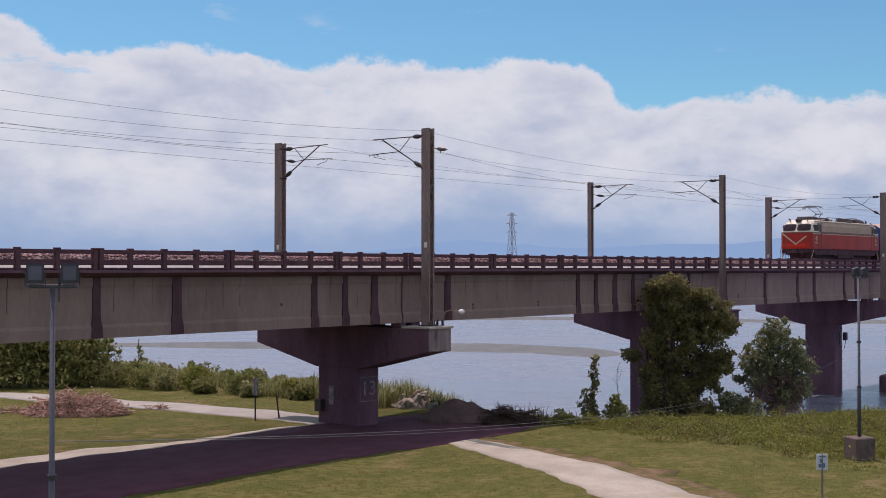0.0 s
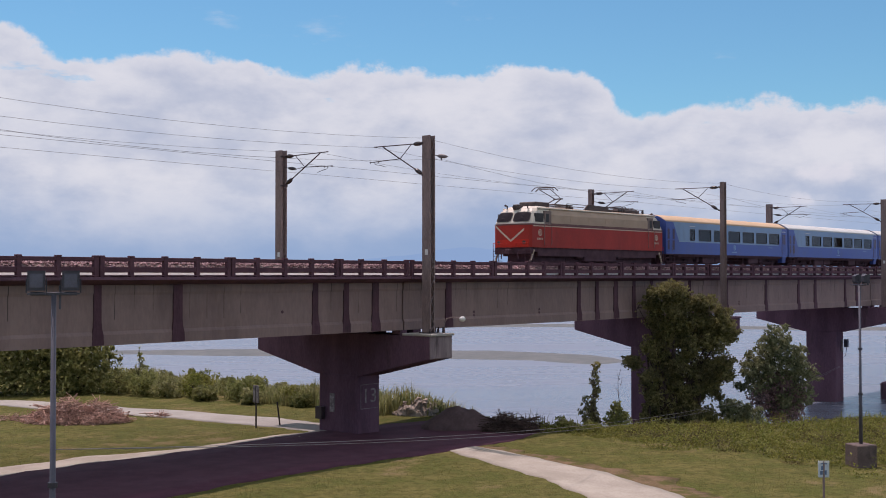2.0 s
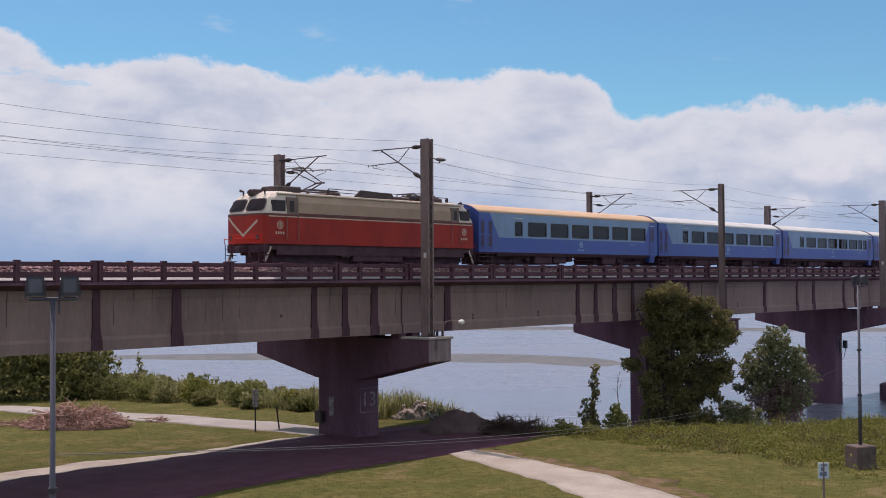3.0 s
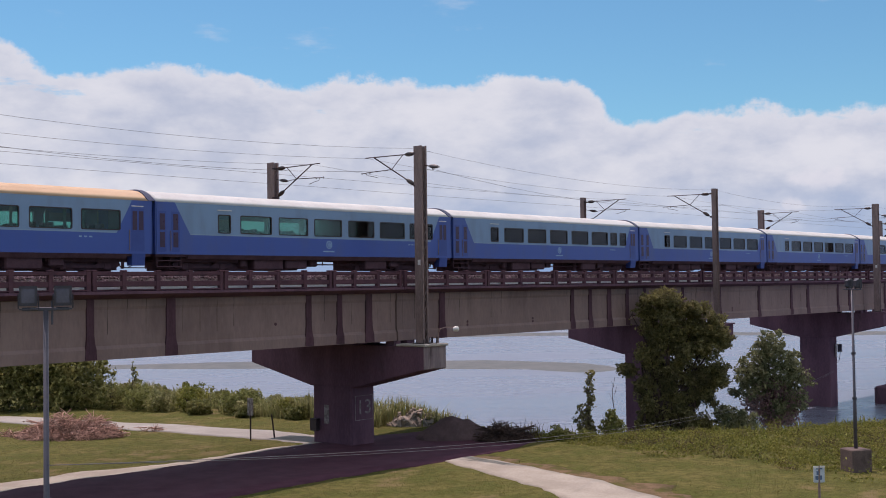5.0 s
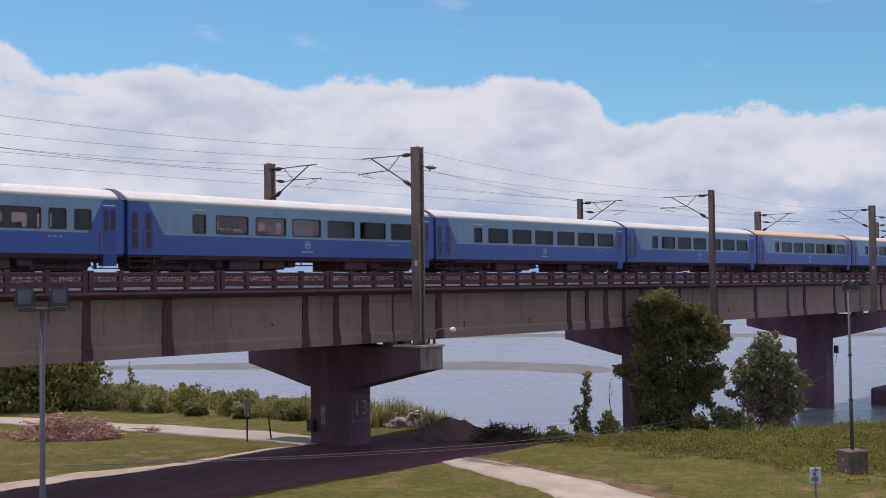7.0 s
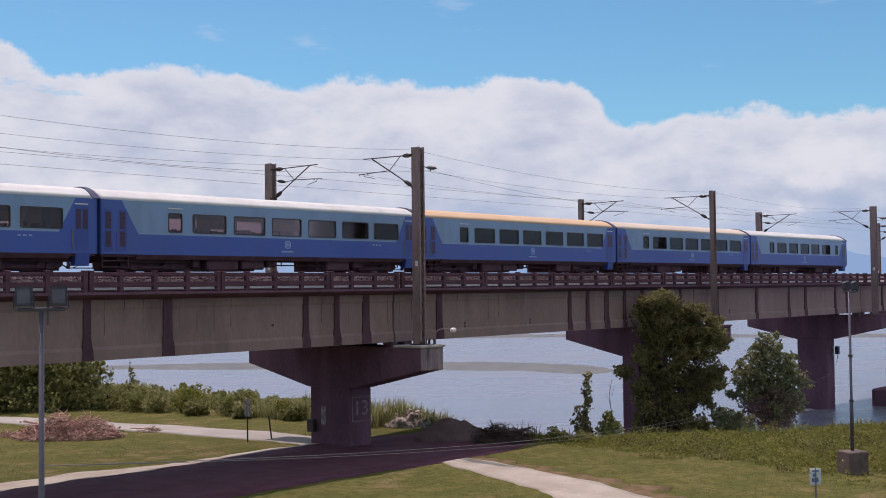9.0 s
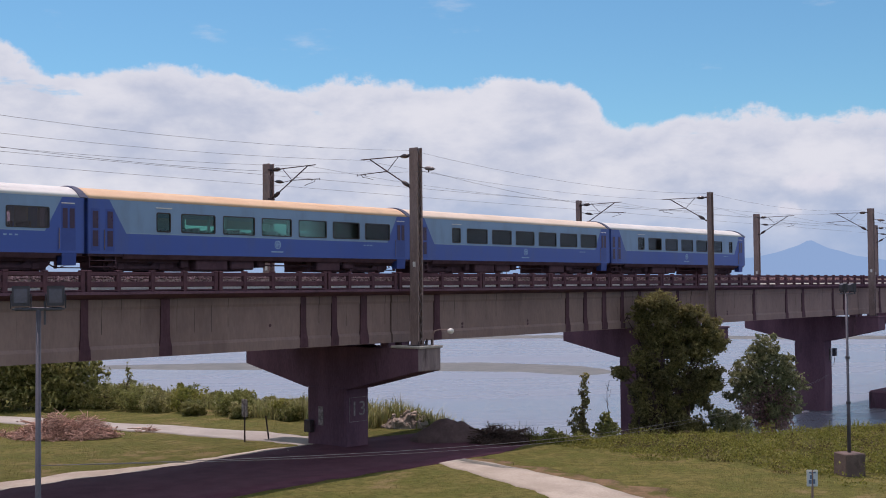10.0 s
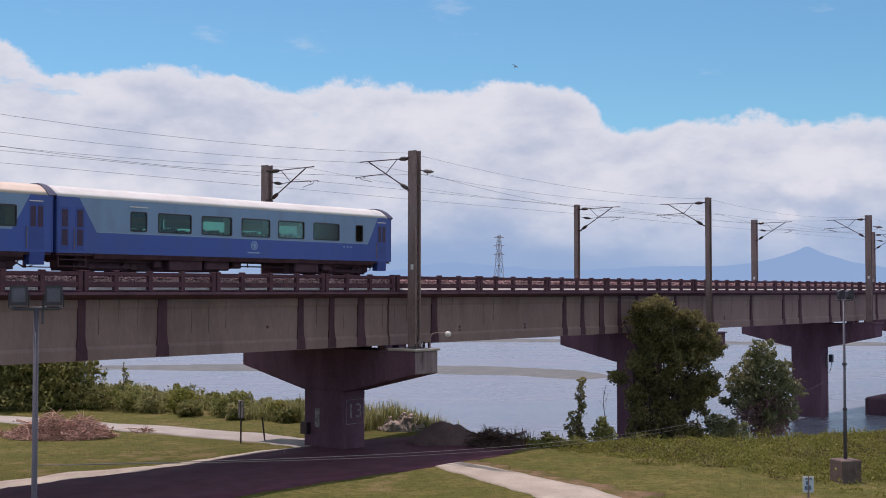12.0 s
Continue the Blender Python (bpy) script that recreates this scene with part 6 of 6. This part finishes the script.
def dead_sapling(x, y):
    rng = random.Random(6)
    m = thing("dead_sapling", "thin bare dead sapling behind the cone-shaped shrub", "sapling", pose(x, y, -0.5))
    bm = bmesh.new()
    limb(bm, (0, 0, 0), (0.12, -0.1, 3.5), 0.035, 0.012, rng)
    part("stem", bm, BARK, m)
    for z, dx, dz in ((2.1, -0.35, 0.5), (2.5, 0.2, 0.6), (2.9, -0.18, 0.4)):
        bm = bmesh.new()
        limb(bm, (0.08, -0.06, z), (0.08 + dx * 0.7, -0.06 - dx * 0.7, z + dz), 0.016, 0.006, rng, 3)
        part("twig", bm, BARK, m)


dead_sapling(58.6, 36.9)
make_tree("shrub", "leafy shrub beside the climber tree", (71.4, 36.0, -1.9), [(0, 0, 1.2, 1.0, 1.0, 0.9), (0.6, -0.7, 0.9, 0.9, 0.9, 0.8), (-0.3, 0.3, 1.8, 0.6, 0.6, 0.5)], 2600, 0.24, LEAF_MID, 0.06, 43, "shrub")
for k, (x, y, s) in enumerate(((46.3, 77.2, 1.3), (44.0, 79.6, 1.5), (42.0, 82.6, 1.6), (48.4, 75.6, 1.05), (39.0, 87.5, 1.7), (35.5, 91, 1.7))):
    make_tree("bush_tree", "dense dark green bushy tree behind the track", (x, y, 0.0),
              [(0, 0, 2.6 * s, 1.9 * s, 1.9 * s, 1.2 * s), (1.4 * s, 0.3, 2.0 * s, 1.5 * s, 1.5 * s, 1.1 * s), (-1.4 * s, 0.5, 2.0 * s, 1.5 * s, 1.5 * s, 1.2 * s), (0.3, -1.0 * s, 0.9 * s, 1.9 * s, 1.8 * s, 1.1 * s), (-0.8, 1.3 * s, 1.4 * s, 1.6 * s, 1.4 * s, 1.1 * s), (0.6, 0.4, 3.3 * s, 1.0 * s, 1.0 * s, 0.7 * s)],
              6500, 0.30, LEAF_SHADE, 0.16, 50 + k)
BANK_BUSHES = [(52.6, 74.6, 0.95), (53.4, 72.2, 0.7), (54.2, 69.6, 0.85), (54.8, 67.0, 0.6), (55.2, 64.6, 0.7), (55.4, 62.0, 0.55), (55.9, 59.6, 0.6), (49.6, 72.8, 1.0), (50.2, 70.6, 0.85), (50.4, 68.4, 0.75), (51.6, 66.6, 0.8), (50.6, 64.4, 0.6), (52.2, 62.6, 0.9), (51.4, 60.4, 0.55), (53.2, 58.6, 0.65), (52.2, 56.6, 0.5)]
for k, (x, y, s) in enumerate(BANK_BUSHES):
    make_tree("bush", "pale green bush among the reeds on the bank", (x, y, -0.1), [(0, 0, 0.9 * s, 1.4 * s, 1.4 * s, 0.9 * s), (0.9 * s, 0.8 * s, 0.8 * s, 1.0 * s, 1.0 * s, 0.8 * s), (-0.8 * s, -0.7 * s, 1.1 * s, 0.8 * s, 0.8 * s, 0.7 * s)], 1700, 0.20, (LEAF_BUSH, LEAF_REED, LEAF_WEED, LEAF_SHADE)[k % 4], 0.05, 70 + k, "bush", droop=-0.2)
make_tree("tall_shrub", "slender leafy shoot standing above the bank bushes", (51.6, 73.2, -0.1), [(0, 0, 2.9, 0.08, 0.08, 0.5), (0.1, -0.1, 2.1, 0.16, 0.16, 0.4), (-0.1, 0.1, 1.4, 0.4, 0.4, 0.5)], 260, 0.2, LEAF_REED, 0.04, 96, "shrub")
make_tree("bush", "dark bush in the shade at the water's edge", (53.4, 37.2, -0.2), [(0, 0, 0.45, 0.55, 0.5, 0.4), (1.3, -0.9, 0.3, 0.5, 0.5, 0.3), (0.6, -0.5, 0.3, 0.4, 0.4, 0.3)], 1100, 0.17, LEAF_SHADE, 0.05, 90, "bush")


def scatter(x0, x1, y0, y1, count, keep, seed):
    rng = np.random.default_rng(seed)
    out = []
    for x, y in zip(rng.uniform(x0, x1, count), rng.uniform(y0, y1, count)):
        if keep(x, y):
            out.append((x, y, ground_z(x, y)))
    return np.array(out)


def on_paving(x, y):
    px = np.interp(y, (20, 25, 27.6, 30.1, 32.6, 34.55, 37), (36.7, 39.7, 41.2, 42.0, 43.0, 43.75, 44.4))
    wide = np.interp(y, (20, 25, 27.6, 30.1, 32.6, 34.55, 37), (2.2, 2.1, 1.8, 1.5, 1.35, 1.25, 0.9))
    if abs(x - px) < wide and y < 38:
        return True
    near = np.interp(x, (40, 44, 48, 51, 54.5), (37.4, 36.7, 36.7, 37.5, 38.8))
    if x < 54 and near < y < np.interp(x, (20, 27, 30, 33, 36, 42), (49.6, 48.8, 48.7, 48.2, 47.4, 47.0)):
        return True
    rx = np.interp(y, (46.4, 51.8, 55.3, 60, 62.7, 73.2, 88), (45.2, 45.5, 45.1, 44.5, 43.5, 40.8, 36.5))
    return abs(x - rx) < 1.55 and y > 42


def weedy(x, y):
    """The rough, unmown strip along the bank."""
    d = bank_x(y) - x
    edge = float(np.interp(y, (10, 18, 24, 31.6, 37, 44), (44, 35, 26.5, 12.5, 5.0, 2.0)))
    if -2.2 < x - 51.6 < 1.5 and -2.2 < y - 19.7 < 1.5:
        return False
    return -3.0 < d < edge + 2.5 * noise.noise((x * 0.3, y * 0.3, 2)) and not on_paving(x, y)


pts = scatter(44, 90, 10, 44, 40000, lambda x, y: weedy(x, y) and noise.noise((x * 0.7, y * 0.7, 4)) > -0.22, 1)
rng = np.random.default_rng(11)
high = np.array([0.42 + 0.65 * noise.noise((p[0] * 0.35, p[1] * 0.35, 8)) + 1.0 * noise.noise((p[0] * 0.8, p[1] * 0.8, 18)) for p in pts]).clip(0.06, 1.5)
high *= np.array([min(1.0, max(0.3, (bank_x(p[1]) - p[0]) / 8)) for p in pts])
reps = np.repeat(np.arange(len(pts)), 7)
leafy = pts[reps] + np.stack([rng.normal(0, 0.2, len(reps)), rng.normal(0, 0.2, len(reps)), rng.uniform(0.02, 1, len(reps)) * high[reps]], 1)
rank = np.array([noise.noise((p[0] * 0.45, p[1] * 0.45, 31)) + 0.5 * noise.noise((p[0] * 1.4, p[1] * 1.4, 33)) for p in pts])[reps] > 0.26
tagged(leaves_at("weeds", leafy[~rank], 0.125, LEAF_WEED, None, 0.1, 2), "low tangle of bright green creeping weeds on the bank", "weeds", kind="stuff")
tagged(leaves_at("weeds", leafy[rank], 0.12, LEAF_RANK, None, 0.1, 5), "brownish rank weeds in patches on the bank", "weeds", kind="stuff")
pts = scatter(46, 80, 18, 44, 6000, lambda x, y: -3.0 < bank_x(y) - x < 1.4 and noise.noise((x * 0.5, y * 0.5, 6)) > -0.1, 3)
tagged(blades_at("tall_grass", np.repeat(pts, 3, 0) + np.r_[0.15, 0.15, 0] * rng.normal(size=(len(pts) * 3, 3)), 0.6, 0.05, LEAF_WEED, None, 0.5, 4), "tall rough grass along the water's edge", "grass", kind="stuff")

pts = rng.normal(0, 1, (70, 3)) * (0.35, 0.35, 0) + (52.5, 38.1, -0.1)
tagged(blades_at("grass_tuft", pts, 1.3, 0.03, LEAF_RANK, None, 0.55, 14), "tall dry grass tuft beside the brushwood heap", "grass", kind="stuff")


def reeds(x, y):
    d = bank_x(y) - x
    return -1.5 < d < float(np.interp(y, (46, 50, 60, 72, 82), (2.2, 5.6, 6.2, 7.0, 6.5))) and noise.noise((x * 0.6, y * 0.6, 3)) > -0.25


pts = scatter(46, 64, 46.5, 84, 9000, reeds, 5)
h = np.array([float(np.interp(p[1], (50, 55, 62, 70), (1.3, 1.15, 0.8, 0.7))) * (1 + 1.0 * noise.noise((p[0] * 0.5, p[1] * 0.5, 1))) for p in pts]).clip(0.25, 2.2)
tagged(blades_at("reeds", np.repeat(pts, 5, 0) + np.r_[0.12, 0.12, 0] * rng.normal(size=(len(pts) * 5, 3)), np.repeat(h, 5), 0.07, LEAF_REED, None, 0.5, 6), "tall pale green reeds along the river", "reeds", kind="stuff")
pts = scatter(18, 62, 14, 84, 110000, lambda x, y: not on_paving(x, y) and bank_x(y) - x > 0 and noise.noise((x * 0.4, y * 0.4, 12)) > -0.3, 7)
tagged(blades_at("lawn", pts, 0.055, 0.016, GRASS, None, 0.9, 8), "short mown grass with straw-coloured tips", "grass", kind="stuff")

# ---- bird ----
def make_bird():
    """A swallow with spread wings, its beak towards +x."""
    b = thing("bird", "small dark swallow with spread wings in flight", "bird")
    bm = bmesh.new()
    tube(bm, [(0.10, 0, 0), (0.085, 0, 0.004), (0.05, 0, 0.006), (0, 0, 0), (-0.06, 0, 0), (-0.10, 0, 0.004)], [0.004, 0.018, 0.026, 0.032, 0.022, 0.008], 8)
    bmesh.ops.scale(bm, vec=(1.35, 1.35, 1.35), verts=bm.verts)
    part("body", bm, PLUMAGE, b, smooth=True)
    for s in (-1, 1):
        bm = bmesh.new()
        loft(bm, [[(x + c, s * y, z + d) for c, d in ((0, 0.004), (-chord, 0.002), (-chord, -0.002), (0, -0.004))] for x, y, z, chord in ((0.045, 0.02, 0.01, 0.07), (0.055, 0.09, 0.035, 0.06), (0.02, 0.16, 0.04, 0.04), (-0.04, 0.21, 0.03, 0.012))])
        bmesh.ops.scale(bm, vec=(1.35, 1.35, 1.35), verts=bm.verts)
        part("wing", bm, PLUMAGE, b)
        bm = bmesh.new()
        loft(bm, [[(x, s * y, 0.003), (x, s * (y + wide), 0.003), (x, s * (y + wide), -0.003), (x, s * y, -0.003)] for x, y, wide in ((-0.08, 0.0, 0.02), (-0.17, 0.02, 0.012))])
        bmesh.ops.scale(bm, vec=(1.35, 1.35, 1.35), verts=bm.verts)
        part("tail_feather", bm, PLUMAGE, b)
    return b


bird = make_bird()
FLIGHT = [
    (0, 58.95, 77.22, 4.8),
    (5, 65.98, 69.0, 6.53),
    (10, 71.85, 62.14, 7.01),
    (10.4, 72.07, 61.89, 12.02),
    (10.7, 72.26, 61.66, 17.22),
    (11.0, 72.68, 61.18, 20.81),
    (11.2, 72.97, 60.83, 21.99),
    (11.4, 73.57, 60.14, 23.28),
    (11.6, 74.39, 59.17, 24.6),
    (11.8, 75.49, 57.89, 25.63),
    (12.0, 76.7, 56.48, 26.36),
]

# ---- movement ----
def motions():
    """The train runs along the near track, each vehicle in its place; a swallow rises from behind the bridge."""
    walk(loco, [(t, pose(x - 15.9, 43.5, RAIL_Z)) for t, x in SPEED])
    walk(bird, [(t, pose(x, y, z, 40, -35, 10)) for t, x, y, z in FLIGHT])
    for k, c in enumerate(coaches):
        walk(c, [(t, pose(x + PITCH * k + 0.03, 43.5, RAIL_Z)) for t, x in SPEED])


motions()
